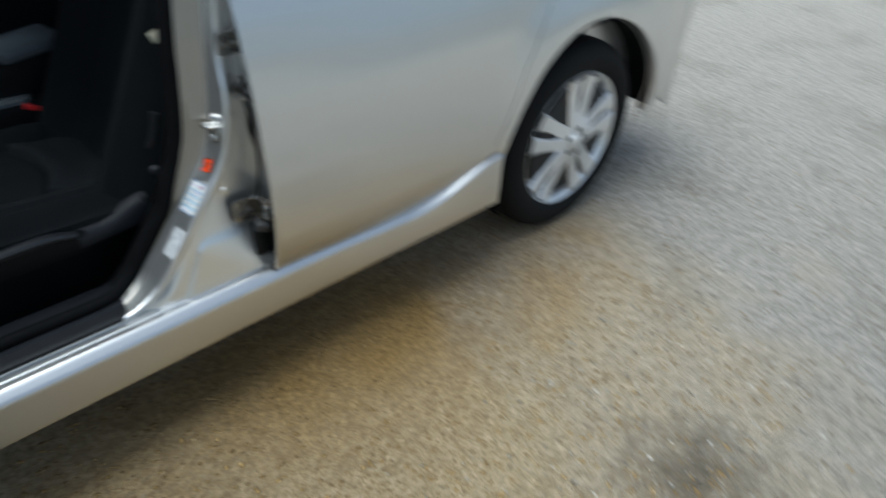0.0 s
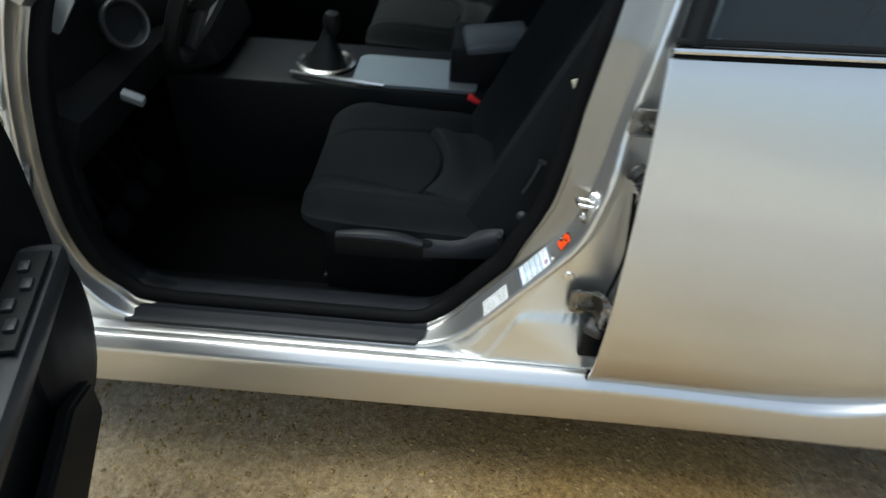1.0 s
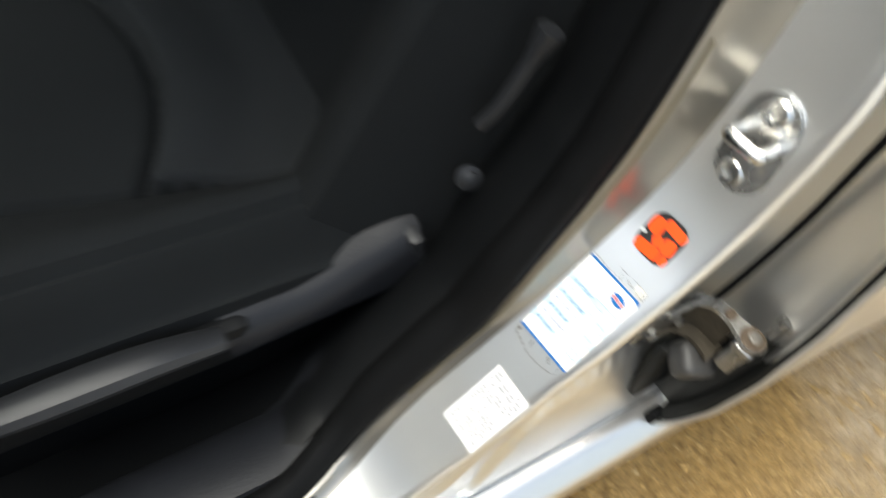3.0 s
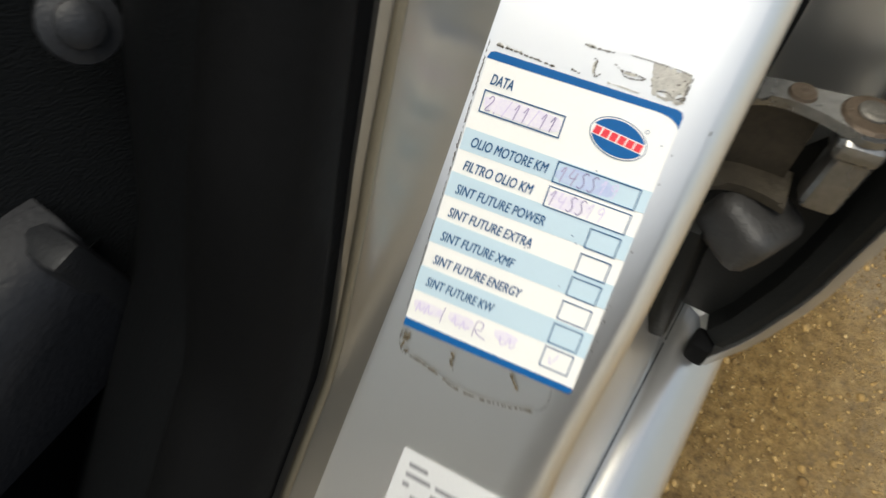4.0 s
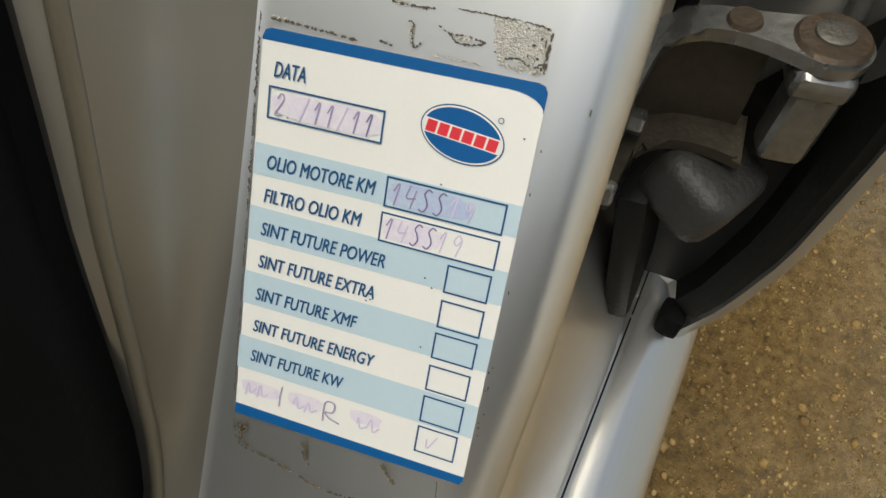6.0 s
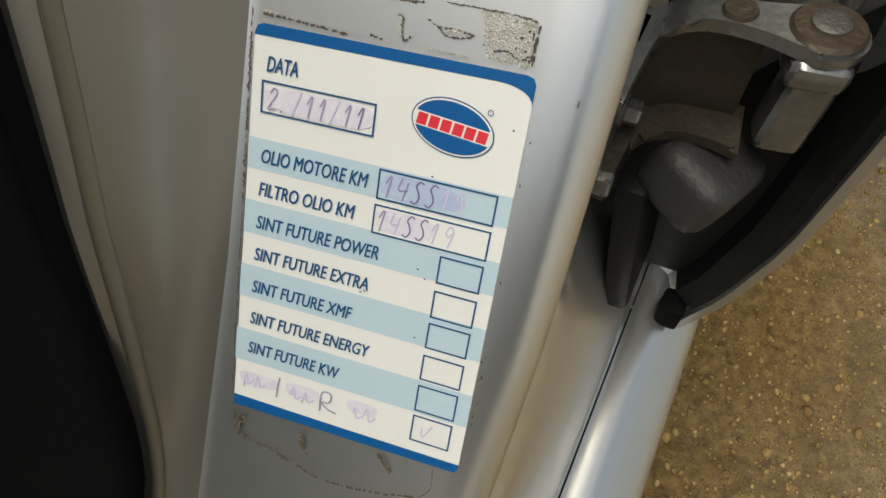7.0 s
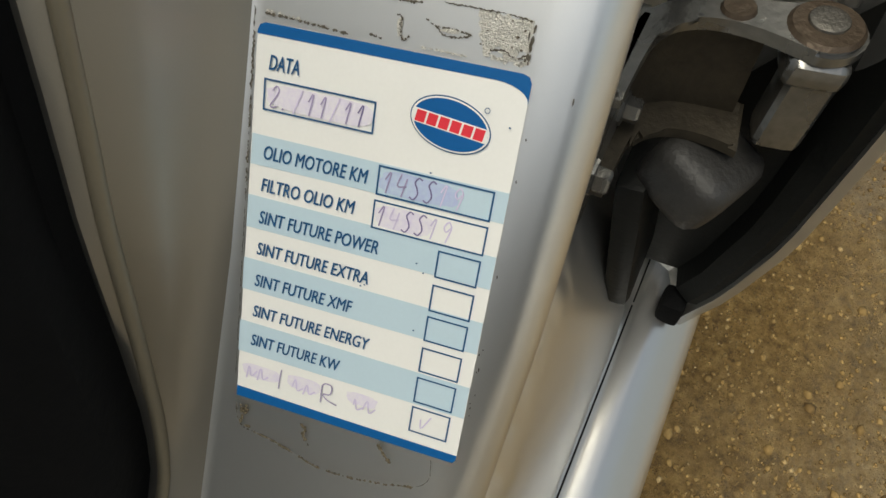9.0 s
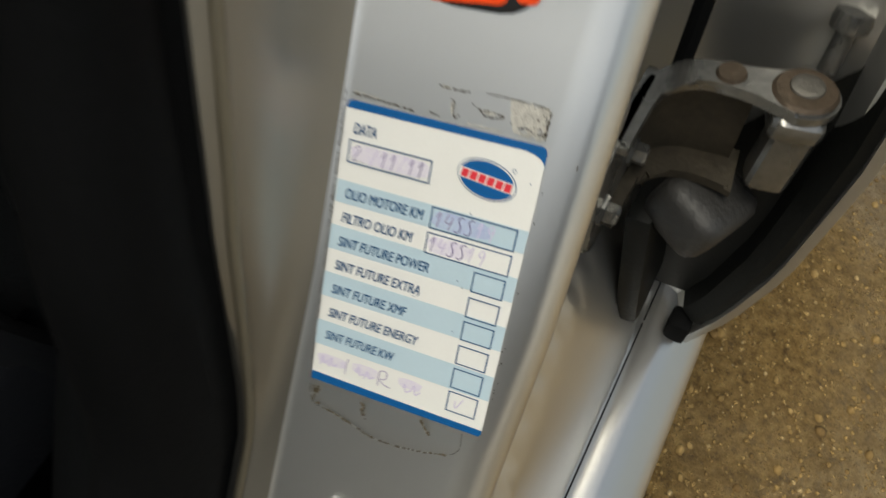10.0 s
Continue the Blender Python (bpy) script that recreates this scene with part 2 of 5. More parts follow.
# ---- mesh helpers ----
def part(name, bm, mat, parent=None, label="", smooth=35):
    """Links a bmesh as one mesh object under a thing or a part."""
    me = bpy.data.meshes.new(name)
    bmesh.ops.recalc_face_normals(bm, faces=bm.faces)
    bm.to_mesh(me)
    bm.free()
    for m in mat if isinstance(mat, (list, tuple)) else [mat]:
        me.materials.append(m)
    if smooth:
        me.polygons.foreach_set("use_smooth", [True] * len(me.polygons))
        me.set_sharp_from_angle(angle=radians(smooth))
    ob = new(name, me)
    ob.parent = parent
    if label:
        tagged(ob, label)
    return ob


def grid(rows, bm=None, close=False, mat=0):
    """A quad sheet through rows of points."""
    bm = bm or bmesh.new()
    vs = [[bm.verts.new(p) for p in row] for row in rows]
    for a, b in zip(vs, vs[1:]):
        count = len(a)
        for i in range(count if close else count - 1):
            j = (i + 1) % count
            try:
                bm.faces.new((a[i], a[j], b[j], b[i])).material_index = mat
            except ValueError:
                pass
    return bm


def thick(rows, depth):
    """A sheet with a back face, depth along the given vector, closed at its rim."""
    d = Vector(depth)
    front = [[Vector(p) for p in r] for r in rows]
    back = [[p + d for p in r] for r in front]
    bm = grid(front)
    grid(back, bm)
    rim = front[0] + [r[-1] for r in front[1:]] + front[-1][-2::-1] + [r[0] for r in front[-2:0:-1]]
    grid([rim, [p + d for p in rim]], bm, close=True)
    bmesh.ops.remove_doubles(bm, verts=bm.verts, dist=1e-6)
    return bm


def rbox(size, place=(0, 0, 0), bevel=0.005, turn=(0, 0, 0), segments=2, bm=None):
    """A box with rounded edges."""
    own = bmesh.new()
    bmesh.ops.create_cube(own, size=1)
    bmesh.ops.scale(own, vec=size, verts=own.verts)
    if bevel:
        bmesh.ops.bevel(own, geom=own.edges[:], offset=min(bevel, min(size) * 0.45), segments=segments, affect="EDGES", profile=0.6)
    bmesh.ops.transform(own, matrix=pose(*place, *turn), verts=own.verts)
    return join(own, bm)


def join(own, bm=None):
    if bm is None:
        return own
    me = bpy.data.meshes.new("join")
    own.to_mesh(me)
    own.free()
    bm.from_mesh(me)
    bpy.data.meshes.remove(me)
    return bm


def curve(points, count):
    """Points at even steps on a smooth line through the given ones."""
    p = [Vector(q) for q in points]
    p = [2 * p[0] - p[1], *p, 2 * p[-1] - p[-2]]
    fine = []
    for a, b, c, d in zip(p, p[1:], p[2:], p[3:]):
        for i in range(16):
            t = i / 16
            fine.append(0.5 * (2 * b + (c - a) * t + (2 * a - 5 * b + 4 * c - d) * t * t + (3 * b - a - 3 * c + d) * t ** 3))
    fine.append(p[-2])
    far = [0.0]
    for a, b in zip(fine, fine[1:]):
        far.append(far[-1] + (b - a).length)
    out = []
    for i in range(count):
        want = far[-1] * i / (count - 1)
        k = min(max(int(np.searchsorted(far, want)), 1), len(fine) - 1)
        span = far[k] - far[k - 1] or 1
        out.append(fine[k - 1].lerp(fine[k], (want - far[k - 1]) / span))
    return out


def tube(points, radius, sides=10, count=24, bm=None, flat=1.0):
    """A round bar along a smooth line; radius may be a function of the way along it."""
    line = curve(points, count)
    rows, up = [], Vector((0.13, 0.21, 1)).normalized()
    for i, p in enumerate(line):
        ahead = (line[min(i + 1, count - 1)] - line[max(i - 1, 0)]).normalized()
        side = ahead.cross(up).normalized()
        above = side.cross(ahead)
        r = radius(i / (count - 1)) if callable(radius) else radius
        rows.append([p + side * math.cos(k * math.tau / sides) * r + above * math.sin(k * math.tau / sides) * r * flat for k in range(sides)])
    own = grid(rows, close=True)
    own.verts.ensure_lookup_table()
    own.faces.new([own.verts[i] for i in range(sides)])
    own.faces.new([own.verts[len(own.verts) - sides + i] for i in range(sides)])
    return join(own, bm)


def lathe(profile, place, axis, sides=24, bm=None):
    """A turned body from (radius, height) pairs about an axis."""
    turn = Vector((0, 0, 1)).rotation_difference(Vector(axis)).to_matrix().to_4x4()
    m = Matrix.Translation(place) @ turn
    rows = [[m @ Vector((r * math.cos(k * math.tau / sides), r * math.sin(k * math.tau / sides), h)) for k in range(sides)] for r, h in profile]
    own = grid(rows, close=True)
    bmesh.ops.remove_doubles(own, verts=own.verts, dist=1e-6)
    return join(own, bm)


def slab(outline, depth, m, bm=None, bevel=0.0):
    """A flat plate from an outline in a plane, depth thick along the plane's z, at the pose m."""
    own = bmesh.new()
    low = [own.verts.new((x, y, 0)) for x, y in outline]
    high = [own.verts.new((x, y, depth)) for x, y in outline]
    own.faces.new(high)
    own.faces.new(low[::-1])
    for i in range(len(low)):
        j = (i + 1) % len(low)
        own.faces.new((low[i], low[j], high[j], high[i]))
    if bevel:
        bmesh.ops.bevel(own, geom=[e for e in own.edges if all(v.co.z > depth / 2 for v in e.verts)], offset=bevel, segments=2, affect="EDGES")
    bmesh.ops.transform(own, matrix=m, verts=own.verts)
    return join(own, bm)


def rounded(w, h, r, steps=5, corners=(1, 1, 1, 1)):
    """The outline of a rectangle about its middle; corners (right top, left top, left bottom, right bottom) scale the radius."""
    out = []
    for k, (sx, sy) in enumerate(((1, 1), (-1, 1), (-1, -1), (1, -1))):
        q = max(r * corners[k], 1e-5)
        for i in range(steps + 1):
            a = math.pi / 2 * (k + i / steps)
            out.append((sx * (w / 2 - q) + q * math.cos(a), sy * (h / 2 - q) + q * math.sin(a)))
    return out


def interp(x, pairs):
    return float(np.interp(x, [p[0] for p in pairs], [p[1] for p in pairs]))


def smoothstep(a, b, x):
    t = min(max((x - a) / (b - a), 0), 1)
    return t * t * (3 - 2 * t)


# ---- ground ----
def ground_z(x, y):
    """The uneven height of the gravel, with small clods beside the car."""
    if abs(x) > 4 or abs(y) > 4:
        return 0.0
    near = smoothstep(-1.0, -0.7, x) * smoothstep(1.6, 1.3, x) * smoothstep(-1.1, -0.8, y) * smoothstep(0.2, 0.0, y)
    clod = 0.0034 * noise.noise((x * 26, y * 26, 5)) + 0.0022 * noise.noise((x * 52, y * 52, 9))
    return 0.006 * noise.noise((x * 1.7, y * 1.7, 0)) + near * clod


def ground_sheet():
    bm = bmesh.new()
    xs = [-400, -60, -12, -4, -2.5, *np.linspace(-1.6, -1.0, 7), *np.linspace(-0.95, 1.55, 251), *np.linspace(1.7, 3.0, 14), 6, 14, 60, 400]
    ys = [-400, -60, -12, -4, *np.linspace(-2, -1.1, 10), *np.linspace(-1.0, 0.15, 116), *np.linspace(0.3, 1, 8), 4, 12, 60, 400]
    return part("ground", grid([[(x, y, ground_z(x, y)) for y in ys] for x in xs], bm), GROUND, smooth=80)


tagged(ground_sheet(), "compacted tan and grey gravel ground with dirt patches", "ground", kind="structure")


def loose_gravel():
    """Small angular stones strewn beside and under the sill."""
    rng = random.Random(7)
    verts, faces, kinds = [], [], []
    g = (1 + math.sqrt(5)) / 2
    shape = [Vector(v).normalized() for v in ((-1, g, 0), (1, g, 0), (-1, -g, 0), (1, -g, 0), (0, -1, g), (0, 1, g), (0, -1, -g), (0, 1, -g), (g, 0, -1), (g, 0, 1), (-g, 0, -1), (-g, 0, 1))]
    tris = [(0, 11, 5), (0, 5, 1), (0, 1, 7), (0, 7, 10), (0, 10, 11), (1, 5, 9), (5, 11, 4), (11, 10, 2), (10, 7, 6), (7, 1, 8), (3, 9, 4), (3, 4, 2), (3, 2, 6), (3, 6, 8), (3, 8, 9), (4, 9, 5), (2, 4, 11), (6, 2, 10), (8, 6, 7), (9, 8, 1)]
    for k in range(60000):
        near = (k % 5 if k < 26000 else 0) if k < 46000 else 9
        x, y = (rng.uniform(0.15, 0.95), rng.uniform(-0.6, 0.1)) if near == 9 else (rng.uniform(-1.0, 1.4), rng.uniform(-1.0, 0.15)) if near > 1 else ((rng.uniform(-1.3, 2.8), rng.uniform(-1.7, 0.5)) if near else (rng.uniform(-0.2, 2.9), rng.uniform(-2.1, -0.30) - 0.1 * rng.random()))
        r = 0.0011 + 0.0052 * rng.random() ** 7 if near and near < 9 else 0.0007 + 0.0022 * rng.random() ** 4 if near else 0.0013 + 0.0042 * rng.random() ** 8
        z = ground_z(x, y) + r * 0.05
        turn = Euler((rng.uniform(-0.5, 0.5), rng.uniform(-0.5, 0.5), rng.uniform(0, 6.3))).to_matrix()
        base = len(verts)
        for v in shape:
            q = turn @ (v * rng.uniform(0.7, 1.25))
            verts.append((x + q.x * r * 1.25, y + q.y * r, z + q.z * r * 0.62))
        faces += [tuple(base + i for i in t) for t in tris]
        kinds += [0 if near or rng.random() > smoothstep(0.3, 1.1, -0.8 * y + 0.35 * x) else 1] * len(tris)
    me = bpy.data.meshes.new("loose_gravel")
    me.from_pydata(verts, [], faces)
    me.materials.append(STONE)
    me.materials.append(GREYSTONE)
    me.polygons.foreach_set("material_index", kinds)
    me.polygons.foreach_set("use_smooth", [True] * len(me.polygons))
    return new("loose_gravel", me)


tagged(loose_gravel(), "small loose tan stones strewn over the gravel ground", "gravel", kind="stuff")

# ---- the car ----
car = new("car")
tagged(car, "silver saloon car with an open driver's door and dark interior", "car")


def lean(z):
    """How far the body side leans inboard at a height."""
    return interp(z, [(0.55, 0), (0.7, 0.008), (0.85, 0.022), (0.95, 0.034), (1.05, 0.065), (1.2, 0.125), (1.4, 0.22)])


# The door opening, seen from the side: down the front pillar, along the sill, up the centre pillar.
OPENING = [(-0.585, 1.05), (-0.635, 0.88), (-0.66, 0.74), (-0.668, 0.62), (-0.66, 0.52), (-0.635, 0.44), (-0.595, 0.385), (-0.54, 0.363),
           (-0.42, 0.36), (-0.2, 0.36), (-0.02, 0.36), (0.03, 0.368), (0.072, 0.394), (0.11, 0.437), (0.141, 0.477), (0.172, 0.5165), (0.203, 0.556), (0.2285, 0.5885),
           (0.25, 0.619), (0.268, 0.657), (0.28, 0.705), (0.292, 0.77), (0.303, 0.85), (0.322, 0.96), (0.35, 1.10), (0.385, 1.26), (0.42, 1.38)]
line = [Vector((p.x, 0, p.y)) for p in curve([(x, z, 0) for x, z in OPENING], 260)]


def opening_frame(i):
    """Place, way along and way into the opening at a step of the line."""
    ahead = (line[min(i + 1, len(line) - 1)] - line[max(i - 1, 0)]).normalized()
    return line[i], ahead, Vector((-ahead.z, 0, ahead.x))


def opening_strip(section, first=0, last=None):
    """A strip that follows the opening: section gives (y, n) pairs at each place, n into the opening."""
    rows = []
    for i in range(first, last or len(line)):
        p, _, n = opening_frame(i)
        deep = min(0.0, (0.3 - p.z) / n.z) if n.z > 0.05 else -1.0
        rows.append([p + n * max(d, deep) + Vector((0, y + lean(p.z), 0)) for y, d in section(p)])
    return rows


def sill_run(p):
    """One along the straight sill, nought on the pillars."""
    return smoothstep(-0.64, -0.56, p.x) * smoothstep(0.125, -0.03, p.x) if p.z < 0.47 else 0.0


def jamb_section(p):
    """The painted shut face, its rounded outer edge, the side panel beyond it and the inner step."""
    back = smoothstep(0.47, 0.58, p.z)
    reach = 0.26 - 0.19 * smoothstep(0.5, 0.7, p.z) if p.x > 0 else (0.09 if p.z > 0.37 else 0.05)
    if -0.55 < p.x < 0.02 and p.z < 0.4:
        reach = 0.05
    d = 0.012 + 0.026 * back * (1 if p.x > 0 else 0.3)
    h = 0.012 if p.x < -0.5 else (0.008 if p.x < 0.05 else interp(p.x, [(0.05, 0.006), (0.11, 0.003), (0.165, 0.002), (0.175, 0.0055), (0.186, 0.0105), (0.2016, 0.018), (0.213, 0.022), (0.223, 0.0255), (0.25, 0.034), (0.3, 0.042)]))
    tip = 0.107 * smoothstep(0.03, 0.1, p.x)
    near = smoothstep(0.05, 0.12, p.x)
    w, h = 0.005 * near, h * (1 + 0.2 * near)
    thin = 1 - 0.5 * smoothstep(-0.57, -0.65, p.x) if p.x < -0.5 else 1
    section = [*((d, -0.035 - (reach - 0.035) * (1 - k / 60)) for k in range(60)), (d, -0.035), (d * 0.8 + 0.003, -0.022), (0.0075, -0.014), (0.0045, -0.0095), (0.0042, -0.006), (0.0052, -0.003), (0.0075, -0.0008), (0.0115, 0),
               (0.018, 0), (0.0618, 0), (0.0660 - w * 0.45, 0.0005), (0.0700 - w * 0.9, 0.07 * h + 0.001), (0.0728 - w, 0.22 * h + 0.0015), (0.0742 - w, 0.42 * h + 0.0015), (0.0762 - w, 0.88 * h + 0.001), (0.0785 - w, h + 0.001), (0.083 - w, h + 0.001), (0.100, h + 0.001), (0.118, h - 0.004)]
    # The face narrows above the striker, where the recess of the upper hinge begins.
    g = 0.024 * smoothstep(0.73, 0.85, p.z) if p.x > 0 else 0.0
    section = [(y + g * (0.35 if n < -0.03 else 1 - y / 0.0618), n) if y < 0.0618 else (y, n) for y, n in section]
    slim = 0.0024 * smoothstep(0.47, 0.52, p.z) * (1 if p.x > 0 else 0)
    section = [(y + slim * smoothstep(0.013, 0.0075, y) if n > -0.016 else y, n) for y, n in section]
    near_sill = sill_run(p)
    section = [(y - 0.036 * near_sill * smoothstep(0.03, 0.066, y), n) for y, n in section]
    return [(y * (thin if y > 0.012 else 1), n + tip * (min(max(y, 0.0), 0.0755) - 0.0388)) for y, n in section]


def face_pose(x, y, n=0.0):
    """A pose on the shut face: its x runs outboard, its y up the slope, its z out of the paint."""
    best = min(range(len(line)), key=lambda i: abs(line[i].x - x) + (9 if line[i].x < 0 else 0))
    p, ahead, normal = opening_frame(best)
    m = Matrix.Identity(4)
    right = (Vector((0, -1, 0)) - normal * 0.107).normalized()
    m.col[0][:3], m.col[1][:3], m.col[2][:3] = right, ahead, right.cross(ahead)
    p = p + ahead * ((x - p.x) / max(ahead.x, 0.2))
    m.translation = p + normal * (n + 0.107 * (y - 0.0388)) + Vector((0, y + lean(p.z), 0))
    return m


def door_jamb():
    """The jamb strip, with the pressed step that crosses the panel beside the hinge."""
    rows = opening_strip(jamb_section)
    for row in rows:
        for q in row[:61]:
            if q.x > 0.1:
                edge = interp(q.x, [(0.1, 0.33), (0.135, 0.352), (0.185, 0.45), (0.2, 0.457), (0.3, 0.447)])
                q.y -= 0.005 * smoothstep(edge + 0.003, edge - 0.004, q.z) * smoothstep(0.1, 0.14, q.x)
            if q.x > 0.03:
                q.y -= 0.016 * min(max((0.47 - q.z) / 0.125, 0), 1) ** 1.3 * smoothstep(0.03, 0.12, q.x)
    return rows


jamb_rows = door_jamb()
part("door_jamb", grid([row[:71] for row in jamb_rows]), JAMB, car, "silver painted door jamb and centre pillar")
part("inner_flange", grid([row[70:] for row in jamb_rows]), FLANGE, car, "inner step of the door jamb, painted darker for its shade")
part("flange_bead", tube([row[74] for row in jamb_rows if row[74].x > 0.1 and row[74].z < 0.75], 0.0014, 12, 90), BEAD, car, "rolled bead on the inner step")


def flange(p):
    """Height of the inner flange that carries the seal, and how far inboard it stands."""
    y, n = jamb_section(p)[-4]
    return n, y - 0.0785


# Weather seal on the inner flange, and the black trim behind it.
def seal_section(p):
    f, s = flange(p)
    out = [(0.0795 + s, f - 0.0005)]
    r = 0.0135 + 0.003 * smoothstep(0.06, 0.11, p.x) * smoothstep(0.24, 0.18, p.x)
    for k in range(9):
        a = math.pi * (1.25 - k / 8 * 1.5)
        out.append((0.0910 + s + r * math.cos(a), f + r - 0.001 + r * math.sin(a)))
    return out + [(0.115 + s, f)]


part("door_seal", grid(opening_strip(seal_section)), RUBBER, car, "black rubber door seal")


def trim_section(p):
    f, s = flange(p)
    return [(y + s, n) for y, n in ((0.104, f), (0.108, f + 0.012), (0.122, f + 0.014), (0.145, f + 0.004), (0.185, f - 0.03), (0.25, f - 0.12))]


part("pillar_trim", grid(opening_strip(trim_section)), PLASTIC, car, "black plastic inner trim")


def sill_trim():
    """The broad grey inner sill cover, with a lip beside the seal and a fall towards the carpet."""
    rows = []
    for x in np.linspace(-0.60, 0.075, 40):
        k = smoothstep(0.0, 0.08, x)
        up = 0.020 * k ** 2 + 0.02 * smoothstep(-0.53, -0.6, x)
        rows.append([(x, y + 0.030 * k, z + up) for y, z in ((0.066, 0.366), (0.067, 0.381), (0.071, 0.386), (0.080, 0.3865), (0.096, 0.384), (0.112, 0.378), (0.128, 0.366), (0.138, 0.345), (0.145, 0.30), (0.15, 0.24))])
    return grid(rows)


part("sill_trim", sill_trim(), SCUFF, car, "dark grey grained plastic inner sill cover")


def scuff_plate():
    """A thin grained plate on the sill, its rear outer corner rounded."""
    rows = []
    for x in np.linspace(-0.575, 0.010, 60):
        k = smoothstep(-0.3, 0.0, x)
        cut = 0.012 * (1 - math.sqrt(max(0.0, 1 - max(0.0, (x + 0.002) / 0.012) ** 2)))
        rows.append([(x - 0.004 * k, 0.0005 + cut, 0.3610), (x - 0.003 * k, 0.0012 + cut, 0.3655), (x - 0.002 * k, 0.003 + cut, 0.3668), (x + 0.002 * k, 0.018, 0.3672), (x + 0.005 * k, 0.0355, 0.3690), (x + 0.006 * k, 0.0395, 0.3740), (x + 0.006 * k, 0.0470, 0.3750)])
    bm = thick(rows, (0, 0, -0.003))
    return bm


part("scuff_plate", scuff_plate(), SCUFF, car, "black grained plastic scuff plate")


def kick(x):
    """The sweep of the sill up to the rear wheel arch."""
    return 0.085 * smoothstep(0.72, 1.07, x) ** 1.2


def bow(x):
    return 0.030 * smoothstep(0.35, 1.05, x)


def sill():
    rows = []
    for x in np.linspace(-0.82, 1.058, 110):
        k = kick(x)
        narrow = 1 - 0.55 * smoothstep(0.8, 1.08, x)
        top = [(0.02, 0.350), (0.002, 0.3482), (-0.003, 0.3468), (-0.0060, 0.3466), (-0.0078, 0.3460), (-0.0090, 0.3448), (-0.0100, 0.3440), (-0.0110, 0.3444), (-0.0122, 0.3451), (-0.0140, 0.3454), (-0.0215, 0.3450), (-0.0245, 0.3438), (-0.0310, 0.3386), (-0.0385, 0.3326), (-0.0428, 0.3288), (-0.0450, 0.3240), (-0.0458, 0.3150)]
        up = 0.028 * smoothstep(0.35, 1.05, x)
        row = [(x, -0.050 + (y + 0.050) * (narrow if y < -0.025 else 1) - bow(x), z + k + up * smoothstep(0.345, 0.31, z) * 0.5) for y, z in top]
        row += [(x, y - bow(x), z + k * s + up) for y, z, s in ((-0.0464, 0.288, 0.7), (-0.0470, 0.264, 0.4), (-0.0468, 0.240, 0.0), (-0.0455, 0.2315, 0.0), (-0.041, 0.2285, 0.0))] + [(x, 0.03, 0.214), (x, 0.2, 0.21)]
        rows.append(row)
    return grid(rows)


part("sill", sill(), PAINT, car, "silver painted sill with a bright upper ledge")
part("sill_gap_seal", tube([(-0.75, -0.0100, 0.3439), (-0.2, -0.0100, 0.3439), (0.33, -0.0100, 0.3439)], 0.0006, 6, 10), RUBBER, car, "thin black rubber strip")

SKIN = [(0.32, -0.030), (0.345, -0.036), (0.38, -0.048), (0.43, -0.057), (0.5, -0.060), (0.58, -0.056), (0.66, -0.047), (0.75, -0.033), (0.83, -0.016), (0.9, 0.002), (0.95, 0.018), (0.985, 0.034), (1.05, 0.06)]
ARCH, ARCH_R = (1.457, 0.325), 0.402


def skin(x, z):
    """The outer body side: y at a place along the car and a height."""
    y = interp(z, SKIN) - 0.010 * smoothstep(0.33, 0.75, x) * (1 - smoothstep(0.7, 0.98, z))
    out = math.hypot(x - ARCH[0], z - ARCH[1])
    y -= 0.012 * (1 - smoothstep(ARCH_R, ARCH_R + 0.16, out)) * smoothstep(0.9, 1.15, x)
    y += 0.10 * smoothstep(1.75, 2.2, x) ** 2
    return y


SHUT = [(0.93, 0.345), (1.0, 0.425), (1.06, 0.53), (1.12, 0.645), (1.19, 0.74), (1.27, 0.84), (1.34, 0.985)]
BELT = [(0.33, 0.966), (0.7, 0.976), (1.1, 0.985), (1.6, 0.995), (2.2, 1.0)]


def door_low(x):
    return max(0.3425 + kick(x) * 0.97, interp(x, SHUT) if x > 0.93 else 0)


def columns(xs, low, high, count, inset=0.0):
    return [[(x, skin(x, z) + inset, z) for z in np.linspace(low(x), high(x), count)] for x in xs]


rear_door = part("rear_door", bmesh.new(), PAINT, car, "closed silver rear door")


def rear_door_skin():
    xs = [0.3305, 0.333, 0.34, *np.linspace(0.36, 1.335, 54)]
    rows = columns(xs, door_low, lambda x: interp(x, BELT), 40)
    hem = [[(0.3306, y + 0.0045, z) for _, y, z in rows[0]], [(0.3304, y + 0.0010, z) for _, y, z in rows[0]]]
    rows[0] = [(x, y + 0.0006, z) for x, y, z in rows[0]]
    inner = [(0.340, y + 0.005, z) for _, y, z in rows[0]]
    return grid([inner, *hem, *rows])


part("outer_panel", rear_door_skin(), PAINT, rear_door)


def rear_door_inner():
    """The inner panel of the door's front edge, dished and stepped."""
    rows = []
    for z in np.linspace(0.352, 0.962, 34):
        y = skin(0.331, z)
        rows.append([(0.335, y + 0.003, z), (0.339, y + 0.012, z), (0.352, y + 0.018, z), (0.358, y + 0.03, z), (0.356, 0.05 + lean(z), z), (0.365, 0.075 + lean(z), z), (0.42, 0.085 + lean(z), z)])
    return grid(rows)


part("inner_panel", rear_door_inner(), JAMB, rear_door)


